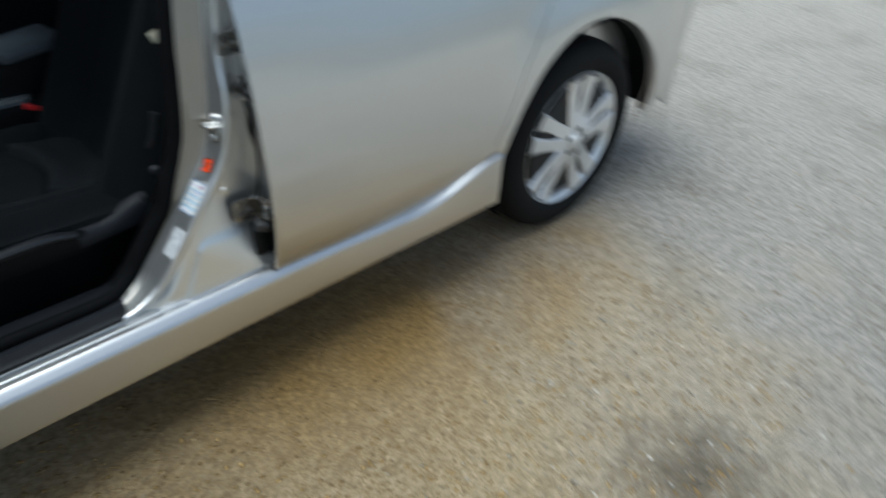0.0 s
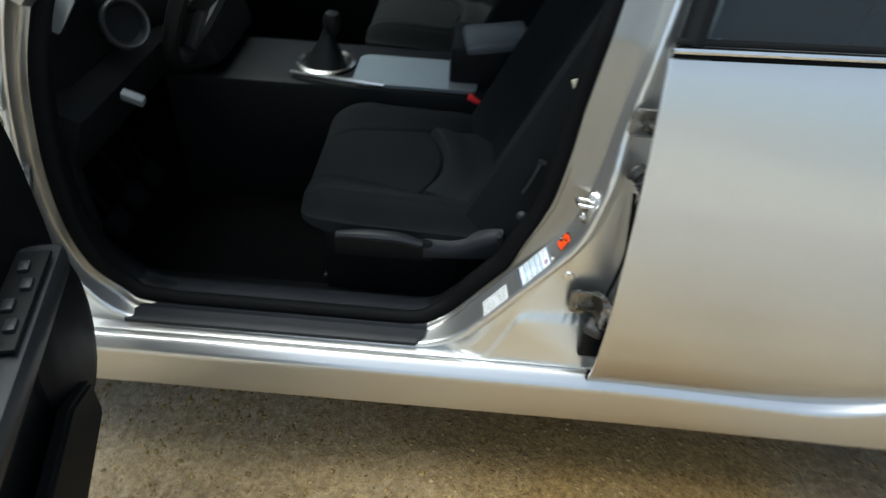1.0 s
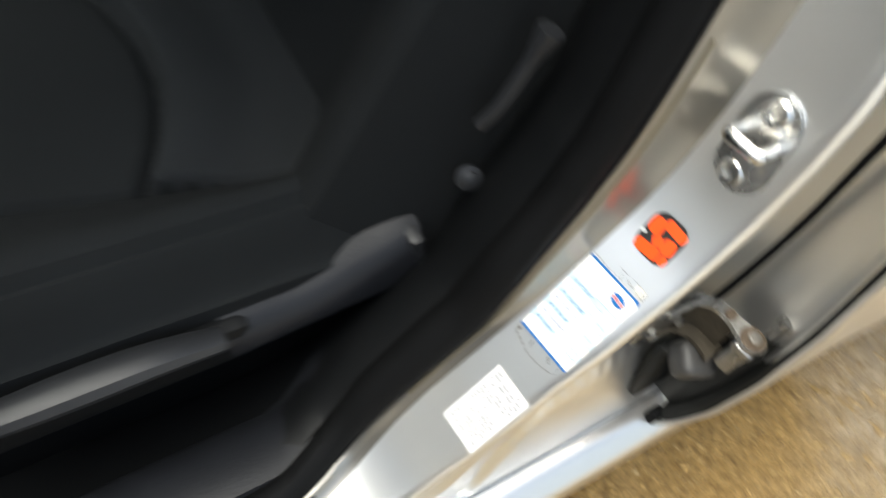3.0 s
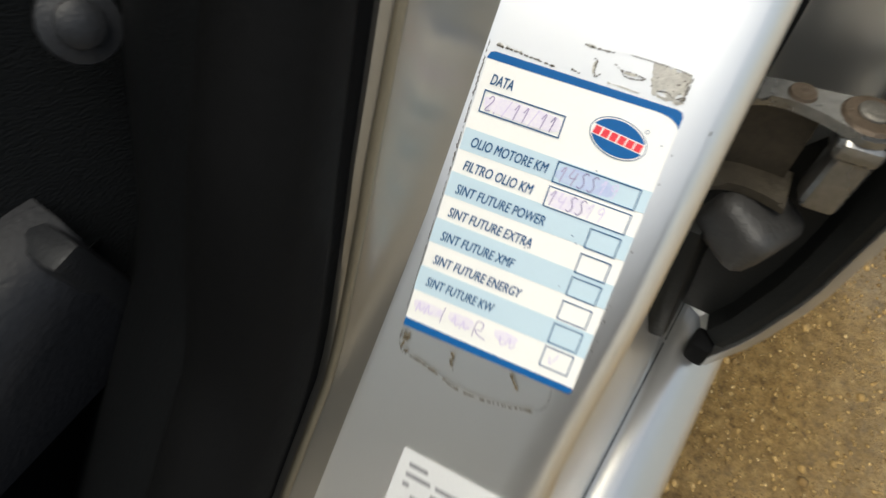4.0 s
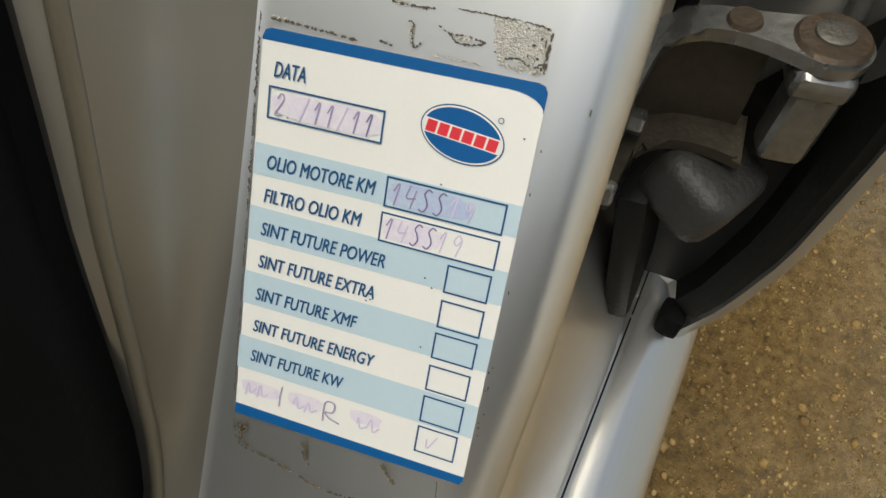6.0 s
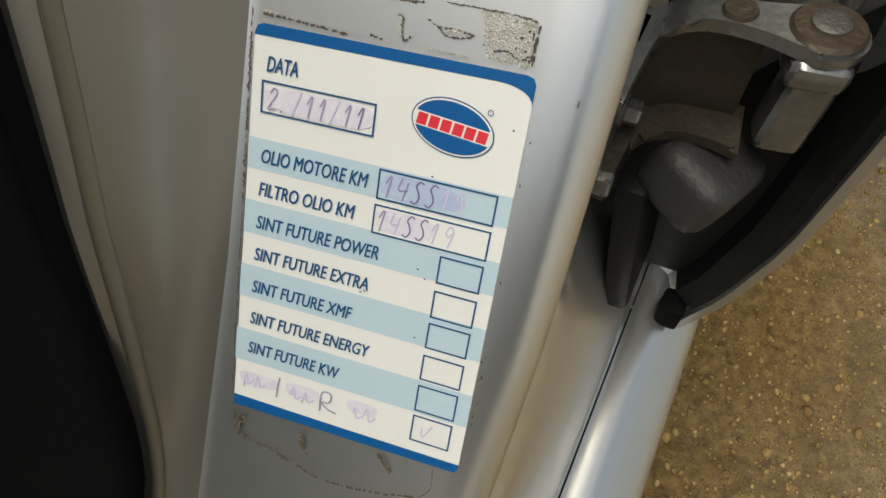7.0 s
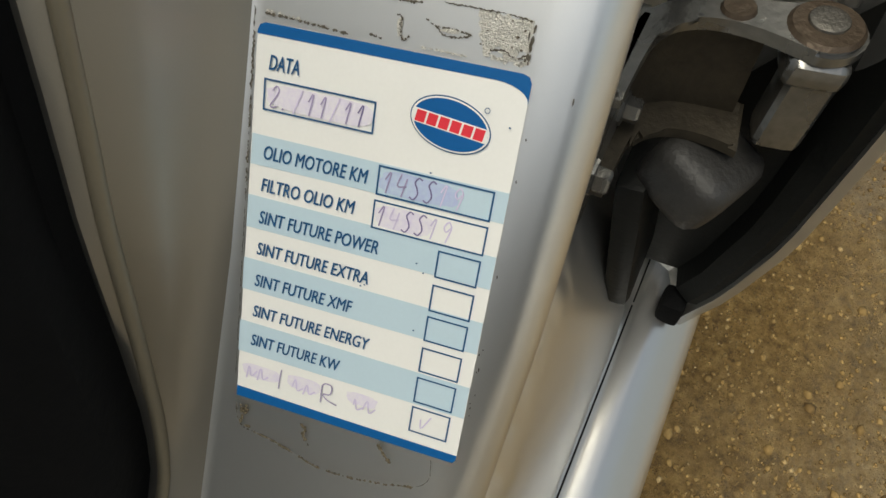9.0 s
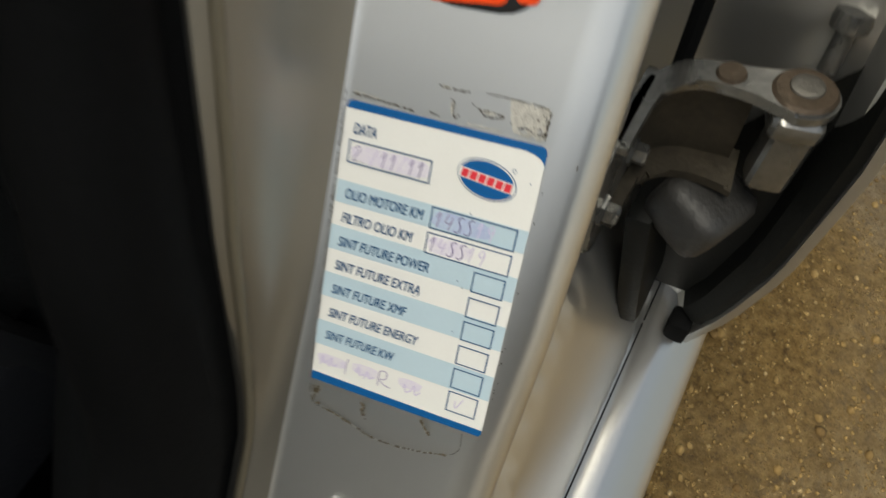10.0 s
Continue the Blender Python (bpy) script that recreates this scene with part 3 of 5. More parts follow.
# Dark strip over the silver door edge, in place of the shade there.
def edge_shade():
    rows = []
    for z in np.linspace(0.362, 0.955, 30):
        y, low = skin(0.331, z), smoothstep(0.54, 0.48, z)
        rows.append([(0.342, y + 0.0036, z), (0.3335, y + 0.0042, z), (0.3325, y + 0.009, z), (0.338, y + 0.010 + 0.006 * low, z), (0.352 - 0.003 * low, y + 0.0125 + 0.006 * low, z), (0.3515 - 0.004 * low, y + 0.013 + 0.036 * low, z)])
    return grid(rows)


part("edge_shade", edge_shade(), EDGESHADE, rear_door, "dark strip standing in for shade on the door edge")
# Black instead of silver: the shade under the door is in its colour.
part("bottom_flange", grid([[(x, skin(x, door_low(x)) + 0.001, door_low(x)) for x in np.linspace(0.332, 1.05, 30)], [(x, 0.05, door_low(x) + 0.006) for x in np.linspace(0.332, 1.05, 30)]]), RUBBER, rear_door)


part("bottom_buffer", rbox((0.014, 0.012, 0.018), (0.335, -0.0275, 0.350), 0.003), RUBBER, rear_door, "small black rubber buffer")


def door_moulding(z0, z1, out):
    rows = []
    for x in np.linspace(0.334, 1.34, 30):
        b = interp(x, BELT)
        y = skin(x, b)
        rows.append([(x, y + 0.006, b + z0), (x, y - out, b + z0 + 0.001), (x, y - out - 0.001, b + (z0 + z1) / 2), (x, y - out + 0.001, b + z1 - 0.001), (x, y + 0.012, b + z1)])
    return grid(rows)


part("belt_seal", door_moulding(0.0015, 0.008, 0.001), RUBBER, rear_door, "black rubber window seal")
part("chrome_strip", door_moulding(0.0085, 0.018, 0.003), CHROME, rear_door, "bright chrome belt moulding")
part("glass_seal", door_moulding(0.0185, 0.026, -0.002), RUBBER, rear_door, "black rubber glass run")
window = part("window", grid([[(x, 0.045 + (z - 0.97) * 0.42, z) for z in np.linspace(0.975, 1.32, 6)] for x in np.linspace(0.375, 1.3, 8)]), GLASS, rear_door, "dark tinted rear door glass")
window.visible_shadow = False
part("window_frame", tube([(0.36, 0.042, 0.98), (0.385, 0.105, 1.15), (0.42, 0.19, 1.34), (0.7, 0.215, 1.39), (1.1, 0.2, 1.37), (1.32, 0.12, 1.2)], 0.018, 8, 40), PLASTIC, rear_door, "black window frame")


def door_handle():
    bm = tube([(1.0, -0.03, 0.915), (1.02, -0.058, 0.918), (1.09, -0.066, 0.924), (1.17, -0.062, 0.931), (1.2, -0.04, 0.934)], lambda t: 0.012 + 0.004 * math.sin(t * math.pi), 10, 24, flat=0.9)
    return bm


handle = part("handle", door_handle(), PAINT, rear_door, "silver painted pull handle")
part("handle_cap", rbox((0.05, 0.02, 0.03), (1.232, -0.034, 0.936), 0.008), PAINT, rear_door, "small silver lock cap")


# Quarter panel with the wheel arch, and the rear bumper corner behind it.
def quarter_panel():
    xs = [0.935, 0.96, 0.99, 1.02, 1.045]
    steps = [ARCH[0] - ARCH_R * math.cos(a) for a in np.linspace(math.radians(4), math.radians(176), 46)]
    xs = xs + steps + [1.875, 1.9, 1.95, 2.0, 2.05, 2.1, 2.14, 2.17]

    def low(x):
        if abs(x - ARCH[0]) < ARCH_R:
            return ARCH[1] + math.sqrt(max(ARCH_R ** 2 - (x - ARCH[0]) ** 2, 0))
        return 0.352 + kick(x) * 0.95 + 0.004 if x < ARCH[0] else 0.24

    def high(x):
        return max(interp(x, SHUT) - 0.0035, low(x) + 0.004) if x < 1.34 else interp(x, BELT)

    rows = columns(xs, low, high, 26)
    bm = grid(rows)
    lip = [(ARCH[0] - ARCH_R * math.cos(a), ARCH[1] + ARCH_R * math.sin(a)) for a in np.linspace(math.radians(-14), math.radians(180), 60)]
    grid([[(x, skin(x, z), z) for x, z in lip], [(x + (ARCH[0] - x) * 0.012, skin(x, z) + 0.003, z + (ARCH[1] - z) * 0.012) for x, z in lip], [(x + (ARCH[0] - x) * 0.03, skin(x, z) + 0.03, z + (ARCH[1] - z) * 0.03) for x, z in lip]], bm)
    return bm


part("quarter_panel", quarter_panel(), PAINT, car, "silver rear quarter panel with a flared wheel arch")


def arch_liner():
    rows = []
    for a in np.linspace(math.radians(-20), math.radians(176), 40):
        c, s = math.cos(a), math.sin(a)
        rows.append([(ARCH[0] - r * c, y, ARCH[1] + r * s) for r, y in ((0.392, -0.06), (0.395, 0.02), (0.397, 0.26), (0.1, 0.27))])
    return grid(rows)


part("arch_liner", arch_liner(), RUBBER, car, "black wheel arch liner")
# Lower body behind the arch and under the quarter.
part("arch_front_return", grid([[(1.066, skin(1.066, z) if z > 0.4 else -0.064, z) for z in np.linspace(0.24, 0.45, 10)], [(1.08, 0.2, z) for z in np.linspace(0.24, 0.45, 10)]]), RUBBER, car)

# ---- rear wheel ----
HUB = Vector((1.452, -0.038, 0.324))


def road_wheel():
    w = part("wheel", lathe([(0.05, 0.10), (0.19, 0.09), (0.205, 0.05), (0.21, -0.05), (0.2, -0.09), (0.15, -0.095)], HUB + Vector((0, 0.1, 0)), (0, -1, 0), 40), BARREL, car, "alloy wheel with ten spokes")
    part("tyre", lathe([(0.222, 0.085), (0.228, 0.098), (0.25, 0.112), (0.285, 0.112), (0.308, 0.1), (0.318, 0.085), (0.3235, 0.06), (0.3235, 0.02), (0.319, 0.018), (0.319, 0.01), (0.3235, 0.008), (0.3235, -0.02), (0.319, -0.022), (0.319, -0.03), (0.3235, -0.032), (0.318, -0.085), (0.285, -0.11), (0.225, -0.09)], HUB + Vector((0, 0.1, 0)), (0, -1, 0), 56), TYRE, w, "black road tyre")
    part("rim_flange", lathe([(0.205, 0.06), (0.214, 0.082), (0.222, 0.094), (0.229, 0.1), (0.232, 0.098), (0.231, 0.09), (0.222, 0.082)], HUB + Vector((0, 0.1, 0)), (0, -1, 0), 56), ALLOY, w, "bright machined rim edge")
    for k in range(10):
        pair = k // 2
        a = math.tau * (pair / 5) + (0.185 if k % 2 else -0.185) + 0.25
        inner = math.tau * (pair / 5) + (0.30 if k % 2 else -0.30) * 1.05 + 0.25

        def ring(angle, r, y):
            return HUB + Vector((math.cos(angle) * r, y, math.sin(angle) * r))

        rows = []
        for t in np.linspace(0, 1, 8):
            r, ang = 0.045 + 0.172 * t, inner + (a - inner) * t ** 0.8
            half = 0.0225 + 0.0085 * t * t
            side = Vector((-math.sin(ang), 0, math.cos(ang)))
            y = -0.012 + 0.012 * math.sin(t * math.pi * 0.9) + 0.006 * t
            c = ring(ang, r, y)
            rows.append([c + side * half * 0.9 + Vector((0, 0.03, 0)), c + side * half + Vector((0, 0.006, 0)), c + side * half * 0.75, c - side * half * 0.75, c - side * half + Vector((0, 0.006, 0)), c - side * half * 0.9 + Vector((0, 0.03, 0))])
        part("spoke", grid(rows, close=True), ALLOY, w)
    part("hub_cap", lathe([(0.0, 0.022), (0.024, 0.021), (0.03, 0.017), (0.032, 0.01), (0.058, 0.006), (0.062, -0.02)], HUB, (0, -1, 0), 28), ALLOY, w, "round silver centre cap")
    for k in range(5):
        a = math.tau * k / 5 + 0.1
        part("wheel_nut", lathe([(0, 0.012), (0.008, 0.012), (0.0095, 0.009), (0.0095, -0.004)], HUB + Vector((math.cos(a) * 0.044, -0.004, math.sin(a) * 0.044)), (0, -1, 0), 6), STEEL, w)
    part("brake_disc", lathe([(0.0, 0.0), (0.14, 0.0), (0.14, -0.012)], HUB + Vector((0, 0.07, 0)), (0, -1, 0), 40), DARKSTEEL, w, "dull grey brake disc")
    return w


road_wheel()
for x, y, turn in ((-1.27, HUB.y, 0), (-1.27, 1.708, 180), (HUB.x, 1.708, 180)):
    road_wheel().matrix_basis = pose(x, y, HUB.z, 0, 0, turn) @ Matrix.Translation(-HUB)

# ---- plain shell that closes the car: roof, far side, floor, front and rear ----
def shell():
    part("roof", thick([[(x, y, 1.44 - 0.12 * ((y - 0.835) / 0.62) ** 4 - 0.06 * ((x - 0.45) / 1.0) ** 2) for y in np.linspace(0.22, 1.45, 10)] for x in np.linspace(-0.35, 1.5, 10)], (0, 0, -0.04)), PAINT, car, "silver roof")
    part("far_side", thick([[(x, 1.73 - 0.05 * ((z - 0.6) / 0.4) ** 2, z) for z in np.linspace(0.25, 0.97, 8)] for x in np.linspace(-1.9, 2.15, 12)], (0, -0.1, 0)), PAINT, car, "silver far body side")
    part("far_door_trim", rbox((2.3, 0.03, 0.68), (0.0, 1.595, 0.6), 0.012), PLASTIC, car, "black far door trim")
    part("far_pillar", tube([(0.38, 1.69, 0.95), (0.42, 1.6, 1.2), (0.45, 1.47, 1.4)], 0.05, 8, 8), PLASTIC, car)
    part("floor_pan", rbox((3.0, 1.62, 0.05), (0.2, 0.9, 0.215), 0.01), CARPET, car, "black carpeted floor")
    def crown(y):
        return 0.05 * abs((y - 0.84) / 0.82) ** 4

    part("rear_body", thick([[(x, y, 1.0 - 0.25 * smoothstep(1.9, 2.25, x) - crown(y)) for y in np.linspace(0.04, 1.66, 14)] for x in np.linspace(1.45, 2.22, 10)], (0, 0, -0.5)), PAINT, car, "silver boot")
    part("front_body", thick([[(x, y, 0.985 - 0.22 * smoothstep(-1.1, -2.2, x) - crown(y)) for y in np.linspace(0.02, 1.66, 14)] for x in np.linspace(-2.2, -0.95, 12)], (0, 0, -0.5)), PAINT, car, "silver bonnet")

    def wing_low(x):
        return 0.324 + math.sqrt(0.37 ** 2 - (x + 1.27) ** 2) if abs(x + 1.27) < 0.369 else 0.3

    part("front_wing", thick([[(x, -0.02 + 0.06 * ((z - 0.6) / 0.4) ** 2 + 0.1 * smoothstep(-1.4, -2.2, x), z) for z in np.linspace(wing_low(x), 0.97, 8)] for x in np.linspace(-2.2, -0.77, 40)], (0, 0.03, 0)), PAINT, car, "silver front wing")
    for name, low, high, note in (("windscreen", (-0.98, 0.985), (-0.36, 1.395), "clear curved windscreen"), ("rear_screen", (1.98, 0.99), (1.48, 1.37), "dark rear window")):
        rows = []
        for t in np.linspace(0, 1, 8):
            half = 0.72 - 0.13 * t
            rows.append([(low[0] + (high[0] - low[0]) * t + (0.10 if low[0] < 0 else -0.08) * (e * e) * (1 - t), 0.835 + e * half, low[1] + (high[1] - low[1]) * t) for e in np.linspace(-1, 1, 12)])
        part(name, grid(rows), GLASS, car, note).visible_shadow = False
    part("far_glass", grid([[(x, 1.70 - 0.24 * t, 0.97 + 0.4 * t) for t in np.linspace(0, 1, 5)] for x in np.linspace(-0.45, 1.45, 10)]), GLASS, car, "dark far side window").visible_shadow = False
    part("firewall", rbox((0.04, 1.6, 0.62), (-1.0, 0.9, 0.5), 0.01), CARPET, car, "black footwell wall")
    part("rear_seat_wall", rbox((0.1, 1.5, 0.85), (1.25, 0.85, 0.62), 0.03), CLOTH, car, "black rear seat")
    part("front_pillar", tube([(-0.6, 0.05, 0.98), (-0.42, 0.13, 1.16), (-0.2, 0.2, 1.34), (0.0, 0.215, 1.40)], 0.03, 8, 10), PAINT, car, "silver windscreen pillar")


shell()


# ---- seats and cabin ----
def cushion(y0, far_side=False):
    """A seat cushion: bolsters, a middle panel with a curved seam and long side seams."""
    w, rows = 0.43, []
    for t in np.linspace(0, 1, 150):
        x = -0.262 + 0.42 * t
        row = []
        front = math.sqrt(max(0.0, 1 - (1 - min(t / 0.24, 1)) ** 2))
        base = 0.494 + 0.016 * smoothstep(0.65, 1, t) + 0.016 * (1 - front)
        for s in np.linspace(0, 1, 150):
            e = 2 * s - 1
            y = y0 + w / 2 + e * w / 2 * (0.80 + 0.20 * front)
            a = abs(e)
            sm = 0.40 + 0.33 * t
            top = 0.552 - 0.02 * t + 0.028 * smoothstep(sm - 0.02, 0.8, a) - 0.058 * smoothstep(0.80, 1.0, a) ** 1.6
            top -= 0.006 * math.exp(-((a - sm) / 0.018) ** 2)
            arc = 0.665 - 0.10 * (e / 0.6) ** 2
            if a < sm:
                top -= 0.009 * math.exp(-((t - arc) / 0.010) ** 2) - 0.014 * smoothstep(arc, arc + 0.03, t) * (1 - smoothstep(arc + 0.03, arc + 0.2, t))
            top -= 0.006 * math.exp(-((a - 0.86) / 0.012) ** 2)
            top += 0.0025 * noise.noise((x * 14, y * 14, 3))
            row.append((x, y, base + (top - base) * (0.15 + 0.85 * front)))
        rows.append([(x, row[0][1] + 0.012, base - 0.016), (x, row[0][1] - 0.001, base - 0.004), *row, (x, row[-1][1] + 0.001, base - 0.004), (x, row[-1][1] - 0.012, base - 0.016)])
    bm = grid([[(rows[0][0][0] + 0.01, p[1], 0.494) for p in rows[0]], *rows])
    for face in bm.faces:
        c = face.calc_center_median()
        t, e = (c.x + 0.262) / 0.42, (c.y - y0 - w / 2) / (w / 2)
        if abs(e) < 0.40 + 0.33 * t and t > 0.665 - 0.10 * (e / 0.6) ** 2:
            face.material_index = 1
    return bm


def backrest(y0):
    rows = []
    foot, top = Vector((0.135, 0, 0.47)), Vector((0.40, 0, 1.10))
    up = (top - foot).normalized()
    ahead = Vector((-up.z, 0, up.x))
    for t in np.linspace(0, 1, 40):
        half = 0.225 - 0.03 * t ** 3
        row = []
        for s in np.linspace(0, 1, 44):
            e = 2 * s - 1
            a = abs(e)
            d = 0.03 + 0.065 * smoothstep(0.35, 0.8, a) * (1 - 0.4 * t) - 0.14 * smoothstep(0.82, 1, a) ** 1.5
            d -= 0.007 * math.exp(-((a - 0.5) / 0.03) ** 2)
            p = foot + up * (t * 0.68) + ahead * (d - 0.05 * smoothstep(0.9, 1, t))
            row.append((p.x, y0 + 0.215 + e * half, p.z))
        back = [foot + up * (t * 0.68) - ahead * 0.10 + Vector((0, y0 + 0.215 + e * half * 0.95, 0)) for e in (1, 0, -1)]
        rows.append(row + [tuple(b) for b in back])
    return grid(rows, close=True)


def seat(y0, name, label, full):
    s = part(name, cushion(y0), [CLOTH, CLOTH2], car, label)
    part("backrest", backrest(y0), CLOTH, s, "black cloth seat back")
    part("seat_frame", rbox((0.37, 0.36, 0.255), (-0.035, y0 + 0.205, 0.38), 0.02), PLASTIC, s, "black seat base")
    if not full:
        return s
    part("seat_side_lever", tube([(-0.178, 0.152, 0.498), (-0.135, 0.148, 0.506), (-0.06, 0.147, 0.507), (-0.008, 0.149, 0.494)], lambda t: 0.010 + 0.004 * math.sin(t * 3.1), 10, 24, flat=0.8), GREYPLASTIC, s, "dark grey seat height lever")
    part("lever_well", rbox((0.2, 0.02, 0.05), (-0.085, 0.16, 0.470), 0.012), PLASTIC, s)
    rows = []
    for t in np.linspace(0, 1, 24):
        x, z = -0.005 + 0.155 * t, 0.494 + 0.034 * smoothstep(0.3, 1, t)
        rows.append([(x, 0.175, z + 0.004), (x, 0.160, z), (x, 0.151, z - 0.008), (x, 0.147, z - 0.02), (x, 0.148, 0.458 + 0.012 * t), (x, 0.165, 0.446 + 0.012 * t)])
    part("side_trim", grid(rows), SCUFF, s, "dark grey plastic seat side trim")
    part("trim_end", rbox((0.012, 0.035, 0.066), (0.149, 0.164, 0.496), 0.005, (0, -12, 0)), GREYPLASTIC, s)
    part("recline_lever", tube([(0.176, 0.156, 0.632), (0.185, 0.151, 0.655), (0.201, 0.149, 0.706)], lambda t: 0.005 + 0.004 * smoothstep(0.7, 1, t), 8, 14), GREYPLASTIC, s, "dark grey recline lever")
    part("belt_anchor", lathe([(0, 0.003), (0.004, 0.0028), (0.0058, 0.0018), (0.006, 0.0), (0.0095, -0.001), (0.010, -0.004)], (0.178, 0.152, 0.580), (-0.35, -0.8, 0.5), 20), GREYPLASTIC, s, "round dark grey belt anchor bolt")
    part("seat_tag", rbox((0.027, 0.004, 0.022), (0.243, 0.163, 0.852), 0.0012, (0, -25, -20)), BEIGE, s, "small beige cloth tag")
    for y in (0.2, 0.53):
        part("seat_rail", rbox((0.52, 0.035, 0.03), (-0.02, y, 0.285), 0.006), PLASTIC, s, "black seat rail")
        part("rail_foot", rbox((0.05, 0.04, 0.04), (-0.25, y, 0.265), 0.01), PLASTIC, s)
    part("buckle", rbox((0.03, 0.02, 0.075), (0.085, 0.585, 0.56), 0.006, (0, 25, 0)), PLASTIC, s)
    part("buckle_button", rbox((0.034, 0.018, 0.012), (0.076, 0.582, 0.592), 0.003, (0, 25, 0)), RED, s, "red belt release button")
    return s


seat(0.165, "driver_seat", "black cloth driver's seat with stitched seams", True)
seat(1.02, "passenger_seat", "black cloth passenger seat", False)


def cabin():
    console = part("centre_console", rbox((0.95, 0.25, 0.38), (-0.2, 0.70, 0.413), 0.02), PLASTIC, car, "black centre console between the seats")
    part("console_panel", slab(rounded(0.30, 0.16, 0.02), 0.008, pose(-0.07, 0.665, 0.602, 0, 0, 0), bevel=0.002), GLOSS, console, "glossy silver grey console panel")
    part("chrome_strip", tube([(-0.37, 0.605, 0.612), (-0.31, 0.59, 0.615), (-0.2, 0.578, 0.615), (-0.14, 0.575, 0.613)], 0.006, 8, 20), CHROME, console, "bright chrome edge strip")
    part("gear_gaiter", lathe([(0.055, 0), (0.04, 0.03), (0.022, 0.06), (0.012, 0.09)], (-0.30, 0.69, 0.60), (0.1, 0, 1), 16), PLASTIC, console, "black gear lever gaiter")
    part("gear_knob", lathe([(0.0, 0.06), (0.016, 0.056), (0.022, 0.04), (0.018, 0.015), (0.01, 0)], (-0.285, 0.69, 0.675), (0.1, 0, 1), 16), PLASTIC, console, "black gear knob")
    part("gear_surround", lathe([(0.07, 0), (0.074, 0.006), (0.066, 0.01), (0.06, 0.004)], (-0.30, 0.69, 0.602), (0, 0, 1), 24), CHROME, console, "thin chrome ring")
    part("armrest_lid", rbox((0.15, 0.12, 0.03), (0.115, 0.66, 0.715), 0.012, (0, -6, 8)), LEATHER, console, "grey vinyl armrest lid")
    part("armrest_box", rbox((0.22, 0.17, 0.12), (0.12, 0.71, 0.635), 0.012), PLASTIC, console)
    dash = part("dashboard", rbox((0.4, 1.45, 0.3), (-0.85, 0.86, 0.86), 0.06), PLASTIC, car, "black moulded dashboard")
    part("centre_fascia", rbox((0.2, 0.28, 0.3), (-0.66, 0.72, 0.74), 0.03, (0, -18, 0)), PLASTIC, dash, "black centre fascia")
    part("knee_panel", rbox((0.2, 0.5, 0.16), (-0.72, 0.36, 0.70), 0.04, (0, 25, 0)), PLASTIC, dash)
    vent = part("side_vent", lathe([(0.036, 0.002), (0.03, -0.006), (0.0, -0.008)], (-0.55, 0.24, 0.862), (1, -0.6, 0.5), 28), PLASTIC, dash, "round black side air vent")
    part("vent_ring", lathe([(0.035, 0.0), (0.037, 0.009), (0.041, 0.011), (0.044, 0.007), (0.044, 0.0)], (-0.55, 0.24, 0.862), (1, -0.6, 0.5), 28), GREYPLASTIC, vent, "dark grey ring")
    part("dash_end_trim", rbox((0.13, 0.015, 0.07), (-0.63, 0.12, 0.95), 0.012, (0, 35, 15)), GLOSS, dash, "glossy grey dash end trim")
    wheel = part("steering_wheel", bmesh.new(), PLASTIC, car, "black steering wheel")
    c = Vector((-0.42, 0.37, 0.93))
    tilt = pose(*c, 0, -65, 0)
    rows = [[tilt @ Vector(((0.185 + 0.015 * math.cos(b)) * math.cos(a), (0.185 + 0.015 * math.cos(b)) * math.sin(a), 0.015 * math.sin(b))) for b in np.linspace(0, math.tau, 9)[:-1]] for a in np.linspace(0, math.tau, 49)]
    part("rim", grid(rows, close=True), PLASTIC, wheel, "black leather wheel rim")
    part("boss", rbox((0.13, 0.15, 0.05), tuple(c), 0.02, (0, -65, 0)), PLASTIC, wheel)
    for a in (-90, 90, 180):
        m = tilt @ pose(0, 0, 0, 0, 0, a)
        part("spoke", rbox((0.12, 0.035, 0.02), tuple((m @ Vector((0.12, 0, 0)))), 0.006, tuple(math.degrees(v) for v in m.to_euler())), GREYPLASTIC, wheel, "dark grey wheel spoke")
    part("steering_column", tube([(-0.46, 0.37, 0.90), (-0.7, 0.37, 0.80)], 0.05, 12, 6), PLASTIC, car, "black steering column shroud")
    part("bonnet_release", rbox((0.04, 0.016, 0.018), (-0.508, 0.13, 0.78), 0.005, (20, 20, 0)), LEATHER, dash, "grey pull lever")
    part("kick_panel", rbox((0.3, 0.03, 0.4), (-0.8, 0.13, 0.5), 0.01), PLASTIC, car, "black kick panel")
    for y, h in ((0.30, 0.12), (0.40, 0.12), (0.50, 0.14)):
        p = part("pedal", rbox((0.03, 0.06, 0.06), (-0.72, y, 0.36), 0.008, (0, -35, 0)), RUBBER, car, "black rubber foot pedal")
        part("pedal_arm", tube([(-0.725, y, 0.37), (-0.78, y, 0.5), (-0.82, y, 0.62)], 0.008, 6, 8), CARPET, p)
    tagged(part("floor_mat", rbox((0.55, 0.42, 0.012), (-0.42, 0.4, 0.2462), 0.004), CARPET, None, "black carpet floor mat on the cabin floor"), category="floor mat")
    for x, y in ((-0.30, 0.2), (-0.21, 0.19), (-0.235, 0.285), (-0.16, 0.27)):
        part("carpet_clip", lathe([(0, 0.006), (0.009, 0.005), (0.012, 0)], (x, y, 0.26), (0, 0, 1), 12), GREYPLASTIC, car, "small grey carpet clip")


cabin()


